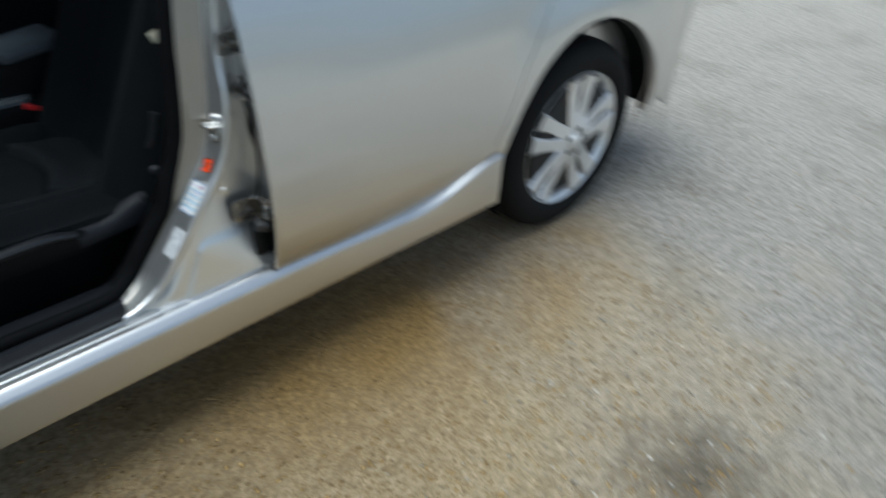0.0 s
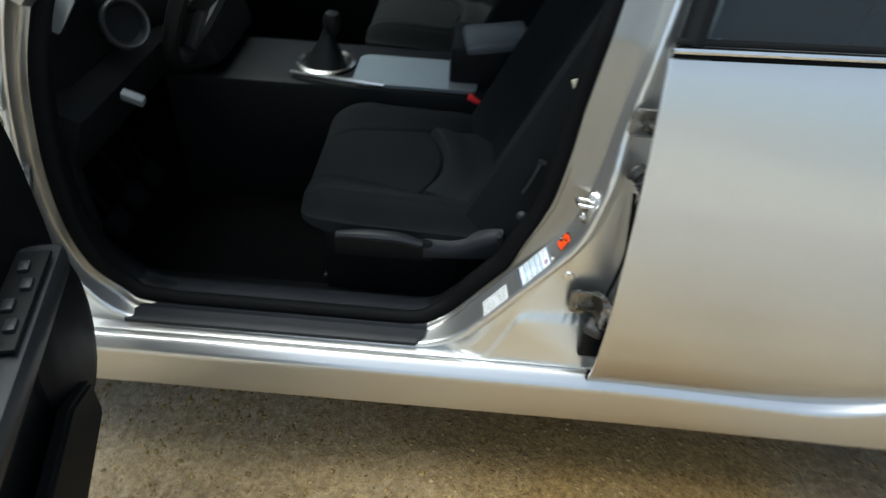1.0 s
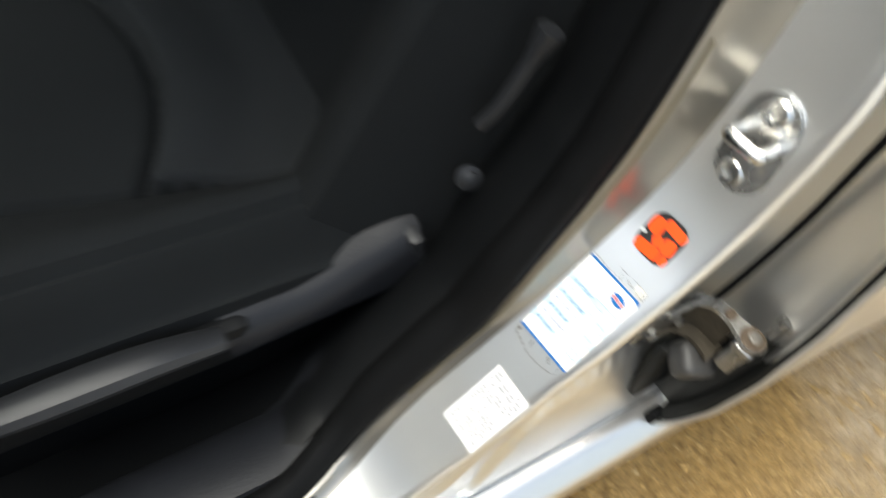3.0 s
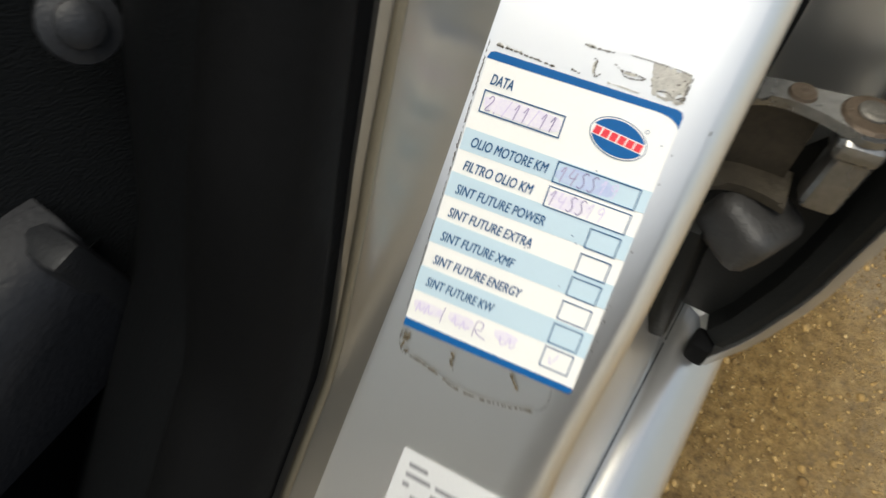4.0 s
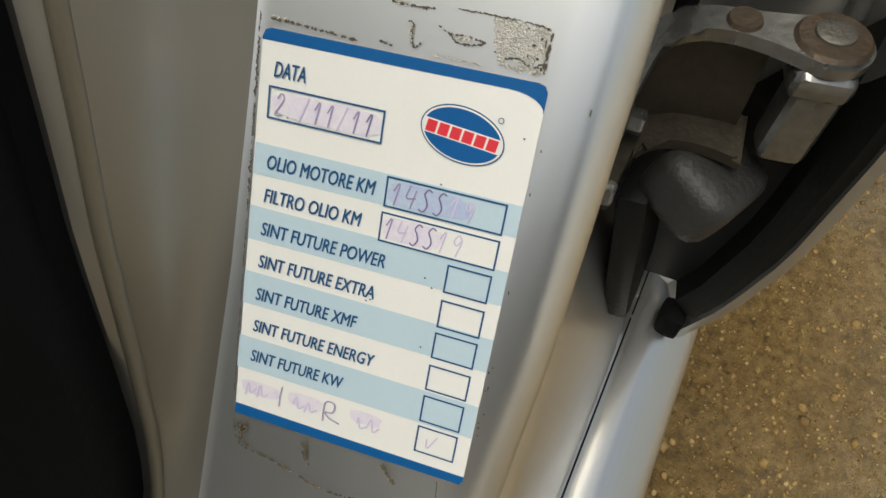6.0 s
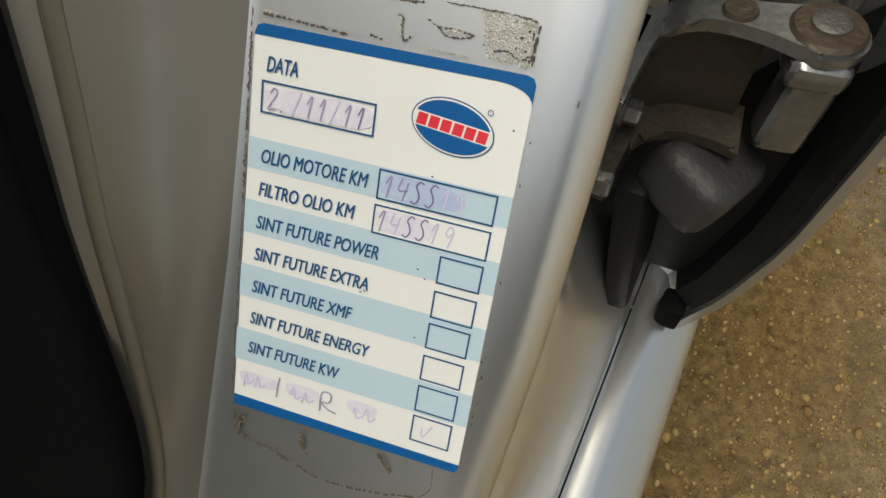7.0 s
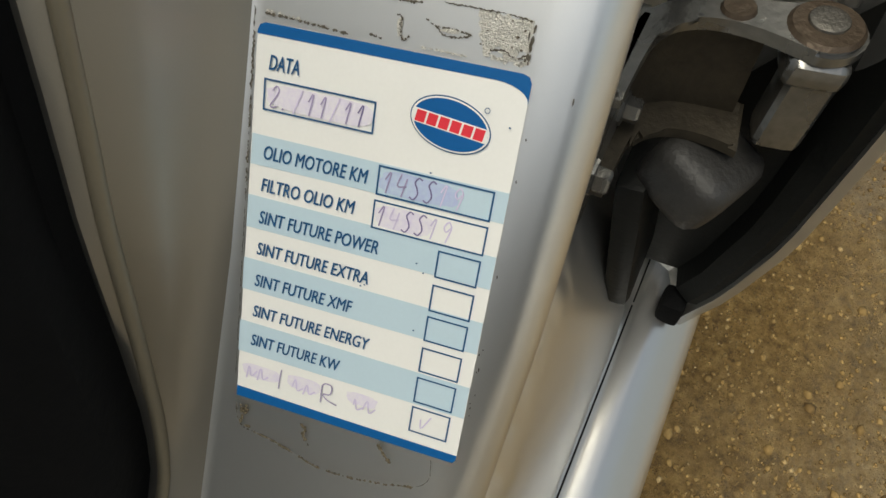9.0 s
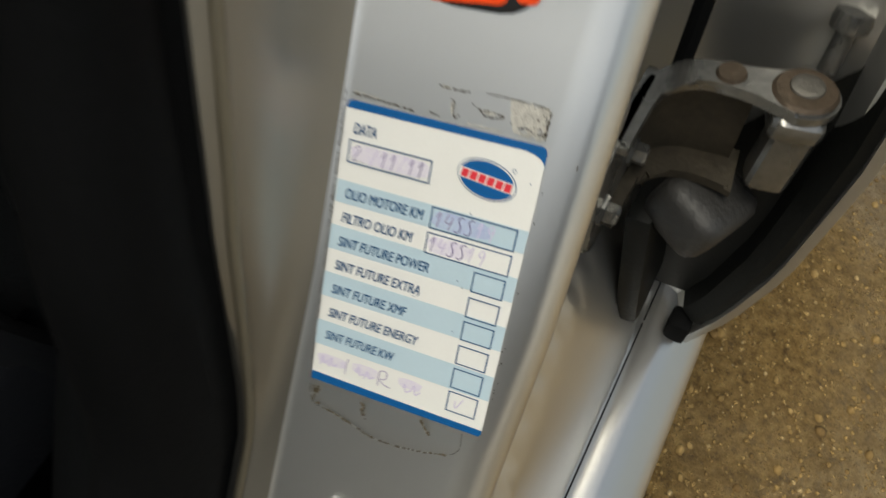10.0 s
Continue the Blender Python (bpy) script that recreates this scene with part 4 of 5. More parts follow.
# ---- the open driver's door ----
def front_door():
    d = Vector((0.30, -0.954, 0)).normalized()
    out = Vector((-d.y, d.x, 0)) * -1
    p0 = Vector((-0.625, -0.045, 0))
    if out.x > 0:
        out = -out
    m = Matrix.Identity(4)
    m.col[0][:3], m.col[1][:3], m.col[2][:3] = d, (0, 0, 1), -out
    m.translation = p0
    door = part("front_door", bmesh.new(), PAINT, car, "open silver driver's door with black inner trim")
    edge = [(0.04, 0.95), (0.03, 0.8), (0.02, 0.66), (0.035, 0.52), (0.075, 0.44), (0.14, 0.395), (0.25, 0.385), (0.6, 0.385), (0.82, 0.40), (0.9, 0.46), (0.93, 0.6), (0.93, 0.95)]
    part("outer_panel", slab([(u * 1.03 - 0.03, z - 0.02) for u, z in edge], 0.02, m @ pose(0, 0, -0.15)), PAINT, door)
    part("door_shell", slab([(u, z - 0.005) for u, z in edge], 0.12, m @ pose(0, 0, -0.131), bevel=0.008), JAMB, door, "silver inner door shell")
    rim = [(u + 0.0, z + 0.004) for u, z in edge]
    part("inner_trim", slab(rim, 0.03, m @ pose(0, 0, -0.0102), bevel=0.012), PLASTIC, door, "black moulded door trim")
    rows = []
    for a in np.linspace(0, math.tau, 29):
        c, s = math.cos(a), math.sin(a)
        rows.append([m @ Vector((0.155 + r * c * 1.0, 0.525 + r * s * 1.18, h)) for r, h in ((0.132, 0.015), (0.128, 0.03), (0.11, 0.042), (0.08, 0.046), (0.0, 0.047))])
    part("speaker_pod", grid(rows), PLASTIC, door, "black bulged speaker pod")
    arm = part("armrest", rbox((0.55, 0.05, 0.065), (0, 0, 0), 0.018), GREYPLASTIC, door, "dark grey armrest")
    arm.matrix_basis = m @ pose(0.42, 0.70, 0.05, 0, 0, 4)
    sw = part("switch_panel", rbox((0.2, 0.008, 0.045), (0, 0, 0), 0.004), PLASTIC, door, "black window switch panel")
    sw.matrix_basis = m @ pose(0.28, 0.722, 0.052, 0, 0, 4)
    for k in range(4):
        b = part("window_switch", rbox((0.022, 0.008, 0.014), (0, 0, 0), 0.003), GREYPLASTIC, door)
        b.matrix_basis = m @ pose(0.22 + 0.04 * k, 0.724 + 0.003 * k, 0.05 + 0.012 * (k % 2), 0, 0, 4)
    pocket = part("map_pocket", slab([(0.22, 0.40), (0.8, 0.40), (0.82, 0.5), (0.6, 0.54), (0.3, 0.52), (0.21, 0.47)], 0.02, m @ pose(0, 0, 0.045), bevel=0.006), PLASTIC, door, "black map pocket")
    part("pocket_floor", slab([(0.21, 0.398), (0.8, 0.398), (0.8, 0.415), (0.21, 0.415)], 0.06, m), PLASTIC, door)
    part("check_arm", tube([(-0.66, 0.02, 0.7), (-0.62, -0.05, 0.7), (-0.6, -0.1, 0.7)], 0.008, 6, 8), STEEL, door, "steel door check arm")
    for z in (0.52, 0.82):
        part("hinge", rbox((0.06, 0.03, 0.05), (-0.668, -0.01, z), 0.006, (0, 0, -40)), STEEL, door, "grey steel door hinge")


front_door()


# ---- fittings on the centre pillar ----
def striker():
    """An oval plate held by two large screws, with a square-cornered wire loop standing out of it."""
    m = face_pose(0.2775, 0.031, 0.0) @ pose(-0.0065, -0.0025, 0)
    s = part("door_striker", slab(rounded(0.034, 0.062, 0.0165), 0.003, m @ pose(0, 0, 0, 0, 0, 10), bevel=0.001), ZINC, car, "bright steel door striker plate")
    part("raised_boss", slab(rounded(0.022, 0.034, 0.010), 0.003, m @ pose(0.001, 0, 0.0028, 0, 0, 10), bevel=0.0012), ZINC, s)
    loop = ((-0.0115, 0.0040, 0.003), (-0.0115, 0.0041, 0.012), (-0.0114, 0.0042, 0.0185), (-0.0106, 0.0043, 0.0218), (-0.0085, 0.0045, 0.0228), (-0.001, 0.0050, 0.023), (0.0065, 0.0055, 0.0228), (0.0086, 0.0057, 0.0218), (0.0094, 0.0058, 0.0185), (0.0095, 0.0059, 0.012), (0.0095, 0.0060, 0.003))
    part("striker_loop", tube([m @ Vector(v) for v in loop], 0.0041, 12, 60), CHROME, s, "polished steel wire loop")
    for x, y in ((-0.003, 0.0205), (0.0, -0.0205)):
        part("screw", lathe([(0, 0.004), (0.003, 0.004), (0.0038, 0.0068), (0.0068, 0.0072), (0.0080, 0.0058), (0.0084, 0.0025)], m @ Vector((x, y, 0)), m.to_3x3() @ Vector((0, 0, 1)), 20), ZINC, s)


striker()


def hinge(x, y, z, name, reach=1.0, coat=STEEL):
    """A pressed steel hinge: a bolted pillar plate whose channel-shaped arm, with a web and two flanges, sweeps out to the pin on the door."""
    out = [(-0.012, 0.003), (0.008, 0.003), (0.021, 0.002), (0.030, -0.002), (0.036, -0.011), (0.0385, -0.021), (0.0405, -0.030), (0.043, -0.038), (0.0465, -0.045)]
    inn = [(-0.012, -0.003), (0.006, -0.0035), (0.017, -0.005), (0.024, -0.010), (0.0275, -0.018), (0.028, -0.028), (0.0265, -0.037), (0.0245, -0.045)]

    def place(points, count):
        return [(x + p.x, y + p.y * (1 if p.y > -0.004 else reach)) for p in curve([(u, v, 0) for u, v in points], count)]

    rear, front = place(out, 26), place(inn, 26)
    tip = [(x + 0.0355 + 0.0112 * math.cos(a), y + (-0.046 + 0.0112 * math.sin(a)) * reach) for a in np.linspace(0, -math.pi, 11)]
    h = part(name, slab(rounded(0.046 + 0.010 * reach, 0.036 + 0.020 * reach, 0.010), 0.004, pose(x + 0.009 - 0.005 * reach, y + 0.004, z - 0.020 - 0.008 * reach, 90, 0, 0), bevel=0.0012), coat, car, "worn grey steel rear door hinge")
    part("upper_flange", slab(rear + tip + front[::-1], 0.0045, pose(0, 0, z - 0.0045), bevel=0.0014), coat, h)
    thin = [(px + (qx - px) * 0.42, py + (qy - py) * 0.42) for (px, py), (qx, qy) in zip(rear, front)]
    # On the lower hinge, web and lower flange carry their shade as darker steel.
    part("web", slab(rear[:22] + thin[:22][::-1], 0.038, pose(0, 0, z - 0.042)), DARKSTEEL if reach == 1.0 else coat, h)
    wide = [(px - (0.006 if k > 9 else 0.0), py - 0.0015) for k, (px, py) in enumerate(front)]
    part("lower_flange", slab(rear[:23] + wide[:23][::-1], 0.0045, pose(0, 0, z - 0.0445), bevel=0.0014), DARKSTEEL if reach == 1.0 else coat, h, "brown lower flange of the hinge arm, darkened for shade")
    for u, v in ((-0.012, 0.036), (0.0145, 0.031)) if reach == 1.0 else ((-0.004, 0.026), (0.0155, 0.025)):
        part("hinge_bolt", lathe([(0, 0.0062), (0.0034, 0.0062), (0.0042, 0.0054), (0.0044, 0.0016), (0.0062, 0.0012), (0.0066, 0.0)], (x + u, y + 0.0002, z - v), (0, -1, 0), 6), STEEL, h, "hexagon head bolt")
    px, py = x + 0.0355, y - 0.0455 * reach
    part("washer", lathe([(0.0, 0.0012), (0.0095, 0.0012), (0.0106, 0.0)], (px, py, z), (0, 0, 1), 24), RUST, h, "rust brown washer")
    part("pin_head", lathe([(0, 0.0012), (0.0030, 0.00118), (0.0050, 0.0011), (0.0054, 0.0009), (0.0056, 0.0005), (0.0056, -0.0004)], (px + 0.001, py, z + 0.0010), (0, 0, 1), 24), PINSTEEL, h, "round hinge pin head")
    part("spigot", lathe([(0, 0.0012), (0.0046, 0.0012), (0.0052, 0)], (x + 0.0335, y - 0.022 * reach, z), (0, 0, 1), 16), RUST, h, "rust brown spigot hole")
    part("door_leaf", rbox((0.014, 0.015, 0.034), (px - 0.003, py - 0.0015, z - 0.0245), 0.004, (4, 4, 14), 3), coat, h, "grey steel door leaf under the arm")
    part("leaf_shoulder", rbox((0.017, 0.018, 0.010), (px - 0.003, py - 0.001, z - 0.0098), 0.0045, (4, 4, 14), 3), STEEL, h, "polished shoulder of the door leaf")
    if reach == 1.0:
        part("stop_rubber", rbox((0.036, 0.032, 0.026), (x + 0.025, y - 0.030, z - 0.0605), 0.010, (16, 10, -22), 4), BOOT, h, "dull grey rubber stop below the arm")
        part("pin_stub", lathe([(0.0033, 0), (0.0033, 0.014), (0.0062, 0.015), (0.0066, 0.018), (0.0062, 0.021), (0, 0.022)], (px + 0.015, py - 0.004, z - 0.002), (0.3, 0, 1), 16), STEEL, h, "steel pin with a round head")


hinge(0.300, 0.018, 0.524, "lower_hinge")
hinge(0.324, 0.040, 0.880, "upper_hinge", 0.5)
# Door check strap with its rubber boot, and the wiring sleeve below it.
part("cable_boot", tube([(0.333, 0.030, 0.774), (0.338, 0.026, 0.767), (0.346, 0.020, 0.757), (0.360, 0.014, 0.741)], lambda t: 0.0102 + 0.0018 * math.sin(t * 40), 12, 40), BOOT, car, "ribbed grey rubber cable boot")
part("cable_plug", lathe([(0.017, 0.0), (0.017, 0.004), (0.014, 0.008), (0.012, 0.014)], (0.331, 0.033, 0.777), (0.5, -0.8, -0.3), 18), BOOT, car, "round grey grommet")
part("wiring_sleeve", tube([(0.334, 0.014, 0.745), (0.342, 0.013, 0.68), (0.347, 0.012, 0.62), (0.342, 0.012, 0.562), (0.335, 0.013, 0.515)], 0.0032, 8, 24), RUBBER, car, "black wiring sleeve")
part("drain_plug", lathe([(0, 0.004), (0.008, 0.003), (0.01, 0)], (0.262, 0.017, 0.56), (0, -1, 0), 14), JAMB, car, "small painted plug")
# Pad below the hinge, kept dark to stand for the recess's shade.
part("hinge_shade_pad", rbox((0.048, 0.012, 0.085), (0.332, 0.003, 0.420), 0.004, (-6, 0, 0)), EDGESHADE, car, "dark pad below the lower hinge, with the shade there in its colour")


# ---- stickers on the centre pillar ----
def lettering(text, size, mat, parent, m, name="lettering", wide=0.8, bold=0.0, slant=0.0):
    """Printed words as a thin flat mesh."""
    fc = bpy.data.curves.new(name, "FONT")
    fc.body, fc.size, fc.offset, fc.extrude, fc.resolution_u = text, size, bold, 0.0, 3
    fc.shear = slant
    src = new(name, fc)
    bpy.context.view_layer.update()
    me = bpy.data.meshes.new_from_object(src.evaluated_get(bpy.context.evaluated_depsgraph_get()))
    bpy.data.objects.remove(src)
    bpy.data.curves.remove(fc)
    me.transform(m @ Matrix.Diagonal((wide, 1, 1, 1)))
    me.materials.clear()
    me.materials.append(mat)
    ob = new(name, me)
    ob.parent = parent
    return ob


def sheet(outline, mat, parent, m, name, label="", lift=0.0):
    """A printed flat shape."""
    own = bmesh.new()
    own.faces.new([own.verts.new((x, y, lift)) for x, y in outline])
    bmesh.ops.transform(own, matrix=m, verts=own.verts)
    return part(name, own, mat, parent, label, smooth=0)


def frame_box(x0, y0, x1, y1, width, mat, parent, m, lift, name="tick_box"):
    own = bmesh.new()
    o = [(x0, y0), (x1, y0), (x1, y1), (x0, y1)]
    i = [(x0 + width, y0 + width), (x1 - width, y0 + width), (x1 - width, y1 - width), (x0 + width, y1 - width)]
    vo, vi = [own.verts.new((*p, lift)) for p in o], [own.verts.new((*p, lift)) for p in i]
    for k in range(4):
        own.faces.new((vo[k], vo[(k + 1) % 4], vi[(k + 1) % 4], vi[k]))
    bmesh.ops.transform(own, matrix=m, verts=own.verts)
    return part(name, own, mat, parent, smooth=0)


def stroke(points, width, mat, parent, m, lift, name="pen_stroke"):
    """A pen line."""
    line2 = curve([(x, y, 0) for x, y in points], max(6, 4 * len(points)))
    own, rows = bmesh.new(), []
    for i, p in enumerate(line2):
        a = (line2[min(i + 1, len(line2) - 1)] - line2[max(i - 1, 0)])
        side = Vector((-a.y, a.x, 0)).normalized() * width / 2
        rows.append([m @ (p + side + Vector((0, 0, lift))), m @ (p - side + Vector((0, 0, lift)))])
    return part(name, grid(rows, own), mat, parent, smooth=0)


DIGITS = {
    "1": [[(0.1, 0.6), (0.4, 1.0), (0.35, 0.0)]],
    "4": [[(0.15, 1.0), (0.05, 0.45), (0.7, 0.5)], [(0.62, 0.85), (0.5, 0.0)]],
    "5": [[(0.68, 0.92), (0.4, 1.0), (0.2, 0.78), (0.42, 0.55), (0.58, 0.28), (0.38, 0.02), (0.06, 0.1)]],
    "9": [[(0.65, 0.75), (0.35, 0.98), (0.1, 0.7), (0.35, 0.5), (0.65, 0.75), (0.5, 0.0)]],
    "2": [[(0.1, 0.75), (0.35, 1.0), (0.6, 0.75), (0.1, 0.05), (0.65, 0.08)]],
    "/": [[(0.5, 1.05), (0.05, -0.1)]],
    "7": [[(0.1, 0.95), (0.65, 0.98), (0.3, 0.0)], [(0.15, 0.5), (0.6, 0.52)]],
    ".": [[(0.1, 0.05), (0.16, 0.0), (0.2, 0.06)]],
    "v": [[(0.0, 0.7), (0.3, 0.1), (0.9, 1.0)]],
}


def handwriting(text, x, y, h, step, inks, parent, m):
    """Slanting pen figures, each in its own ink."""
    for k, ch in enumerate(text):
        for s in DIGITS.get(ch, []):
            stroke([(x + k * step + (px * 0.62 + py * 0.14) * h, y + py * h) for px, py in s], 0.00025, inks[min(k, len(inks) - 1)], parent, m, 0.00042)


def blob(cx, cy, rx, ry, rng, count=18, rough=0.35, square=1.0):
    """An uneven closed outline; square above 1 fills out its corners."""
    waves = [(k, rng.uniform(0, 6.3), rng.uniform(0.3, 1) / k ** 0.7) for k in (2, 3, 5, 8)]
    out = []
    for a in np.linspace(0, math.tau, count + 1)[:-1]:
        r = 1 + rough * 0.6 * sum(w * math.sin(k * a + p) for k, p, w in waves) + rng.uniform(-rough, rough) * 0.25
        c, d = math.cos(a), math.sin(a)
        out.append((cx + rx * r * math.copysign(abs(c) ** (1 / square), c), cy + ry * r * math.copysign(abs(d) ** (1 / square), d)))
    return out


def oil_label():
    w, h = 0.0460, 0.0710
    right, up = Vector((0.1371, -0.9841, 0.0042)), Vector((0.6251, 0.0907, 0.7956))
    base = Matrix.Identity(4)
    base.col[0][:3], base.col[1][:3], base.col[2][:3] = right, up, right.cross(up).normalized()
    base.translation = Vector((0.20309, 0.03919, 0.55568)) + right.cross(up).normalized() * 0.0006
    x0, y1 = -w / 2, h / 2
    lab = sheet([(x0 + u / 1000, y1 - v / 1000) for u, v in ((2.1, -0.1), (1.1, 0.3), (0.65, 1.4), (0.0, 70.8), (45.6, 70.4), (46.2, 69.6), (46.1, 1.2), (45.6, 0.3), (44.6, 0.0))], PAPER, None, base, "oil_change_label", "white and blue oil change service label on the painted pillar")
    tagged(lab, category="label")

    def mm(u, v):
        """A place on the label from millimetres right and down of its upper corner."""
        return x0 + u / 1000, y1 - v / 1000

    def area(u0, v0, u1, v1):
        return [mm(u0, v0), mm(u0, v1), mm(u1, v1), mm(u1, v0)]

    def box(u0, v0, u1, v1):
        a, b = mm(u0, v1), mm(u1, v0)
        frame_box(*a, *b, 0.00030, INK, lab, base, 0.0003)

    head = [mm(2.1, -0.1), mm(1.1, 0.3), mm(0.65, 1.4), mm(0.65, 1.75), mm(24.8, 1.7), mm(40.5, 1.6)]
    head += [mm(40.5 + 5.6 * math.sin(a), 1.6 + 2.6 * (1 - math.cos(a))) for a in np.linspace(0.25, 1.57, 6)] + [mm(46.1, 1.2), mm(45.6, 0.3), mm(44.6, 0)]
    sheet(head, BLUE, lab, base, "blue_header", lift=0.0001)
    sheet([mm(0.02, 68.5), mm(0.0, 70.8), mm(45.6, 70.4), mm(46.2, 69.6), mm(46.2, 68.6), mm(23, 68.65)], BLUE, lab, base, "blue_footer", lift=0.0001)
    edges = [17.9, 23.2, 28.75, 34.8, 40.8, 47.15, 53.75, 60.5]
    words = ["OLIO MOTORE KM", "FILTRO OLIO KM", "SINT FUTURE POWER", "SINT FUTURE EXTRA", "SINT FUTURE XMF", "SINT FUTURE ENERGY", "SINT FUTURE KW"]
    feet = [21.85, 27.6, 33.55, 39.55, 45.85, 52.2, 58.4]
    ends = [22.2, 20.6, 25.7, 24.6, 22.3, 26.4, 21.2]

    def line_of(text, u0, u1, v, size=0.0034):
        ob = lettering(text, size, INK, lab, Matrix.Identity(4), wide=1.0, slant=0.2)
        heavy = bmesh.new()
        for k, (du, dv) in enumerate(((0, 0), (1, 0), (2, 0), (0, 1), (1, 1), (2, 1))):
            twin = ob.data.copy()
            twin.transform(Matrix.Translation((0.00006 * du, 0.00006 * dv, 0.000004 * k)))
            heavy.from_mesh(twin)
            bpy.data.meshes.remove(twin)
        heavy.to_mesh(ob.data)
        heavy.free()
        wide = max(p.co.x for p in ob.data.vertices) - min(p.co.x for p in ob.data.vertices)
        at = mm(u0, v)
        ob.data.transform(base @ pose(at[0], at[1], 0.0003) @ Matrix.Diagonal(((u1 - u0) / 1000 / wide, 1, 1, 1)))

    line_of("DATA", 3.0, 8.5, 7.0)
    box(2.43, 8.4, 22.4, 13.6)
    for k, text in enumerate(words):
        left, v0, v1 = 0.65 - 0.11 * k, edges[k], edges[k + 1]
        if k % 2 == 0:
            sheet([mm(left, v0), mm(left - 0.08, v1), mm(46.1, v1 - 0.2), mm(46.1, v0 + 0.05)], PALEBLUE, lab, base, "pale_blue_band", lift=0.0001)
        line_of(text, 2.85 - 0.06 * k, ends[k], feet[k])
    rng = random.Random(3)

    def smudge(u, v, ru, rv, mat, lift=0.00022):
        a = mm(u, v)
        sheet(blob(a[0], a[1], ru / 1000, rv / 1000, rng, 28, 0.16, 1.7), mat, lab, base, "pen_smudge", lift=lift)

    sheet(area(24.1, 24.05, 43.9, 29.1), PAPER, lab, base, "written_field", lift=0.0002)
    smudge(31.2, 20.7, 6.6, 2.0, VIOLET)
    smudge(29.6, 26.6, 5.2, 1.9, LILAC, 0.00024)
    smudge(12.6, 11.0, 9.0, 2.1, LILAC)
    smudge(5.2, 64.0, 3.9, 1.5, LILAC)
    smudge(14.4, 63.6, 3.4, 1.5, LILAC)
    smudge(26.4, 63.0, 3.0, 1.3, LILAC)
    box(24.1, 18.15, 43.9, 23.2)
    box(24.0, 24.05, 43.9, 29.1)
    for v0, v1 in ((30.0, 34.9), (36.2, 41.25), (42.2, 47.1), (48.4, 53.4), (54.5, 59.85), (60.75, 66.25)):
        box(36.3, v0, 43.8, v1)
    a = mm(25.0, 22.6)
    handwriting("145519", a[0], a[1], 0.0038, 0.0024, (MIDPEN, MIDPEN, PEN, PEN, FADED), lab, base)
    a = mm(24.6, 28.4)
    handwriting("145519", a[0], a[1], 0.0037, 0.0023, (MIDPEN, FADED, PEN, PEN, FADED), lab, base)
    a = mm(3.6, 12.9)
    handwriting("2./11/11", a[0], a[1], 0.0036, 0.0022, (MIDPEN, MIDPEN, FADED, MIDPEN, MIDPEN, FADED, MIDPEN, PEN), lab, base)
    a = mm(38, 65.2)
    handwriting("v", a[0], a[1], 0.0032, 0.002, (FADED,), lab, base)
    for k in (0, 1, 4, 5, 9, 10):
        u = 1.8 + k * 2.5
        stroke([mm(u + rng.uniform(0, 0.8), 65.4 + rng.uniform(-1, 0.6)), mm(u + 0.9, 62.4 + rng.uniform(0, 1.0)), mm(u + 1.4, 65.2), mm(u + 2.6, 63.4 + rng.uniform(0, 1.2))], 0.0003, FADED, lab, base, 0.0004)
    stroke([mm(9.6, 61.8), mm(9.3, 64), mm(9.2, 66.2)], 0.00022, MIDPEN, lab, base, 0.0004)
    stroke([mm(18.2, 66.2), mm(18.4, 62.2), mm(20.2, 62.0), mm(20.0, 63.9), mm(18.5, 64.2), mm(19.6, 65.3), mm(21.6, 65.8)], 0.00024, MIDPEN, lab, base, 0.0004)
    for u, v in ((31.6, 6.2), (44.2, 8.0), (33.0, 33.2), (34.4, 34.6), (23.5, 40.0), (24.2, 39.6), (34.3, 45.6), (33.0, 17.5)):
        smudge(u, v, 0.16, 0.13, INK, 0.0005)
    # The maker's oval, drawn as plain shapes: a blue disc, a white band and red bars.
    c, tip = mm(34.85, 9.5), 0.10

    def oval(a, b, count=40):
        return [(c[0] + a * math.cos(math.tau * k / count), c[1] + b * math.sin(math.tau * k / count) - tip * a * math.cos(math.tau * k / count)) for k in range(count)]

    def lozenge(u0, v0, u1, v1, slant=0.0):
        return [(c[0] + u, c[1] + v - tip * u) for u, v in ((u0, v0), (u1, v0), (u1 + slant, v1), (u0 + slant, v1))]

    sheet(oval(0.0067, 0.0042), INK, lab, base, "oval_rim", lift=0.0002)
    sheet(oval(0.0065, 0.0040), PAPER, lab, base, "oval_edge", lift=0.00028)
    sheet(oval(0.0062, 0.00375), BLUE, lab, base, "oval", "blue oval", lift=0.00036)
    sheet(lozenge(-0.0062, -0.0011, 0.0062, 0.0011), PAPER, lab, base, "oval_band", lift=0.00044)
    for k in range(6):
        u = -0.0058 + k * 0.00194
        sheet(lozenge(u, -0.0009, u + 0.0016, 0.0009, 0.0003), LOGORED, lab, base, "red_bar", lift=0.00052)
    c = mm(40.3, 6.2)
    ring = bmesh.new()
    grid([[base @ Vector((c[0] + r * math.cos(a), c[1] + r * math.sin(a), 0.0004)) for a in np.linspace(0, math.tau, 17)[:-1]] for r in (0.00034, 0.00046)], ring, close=True)
    part("printed_ring", ring, INK, lab, smooth=0)
    return base


base_pose = oil_label()


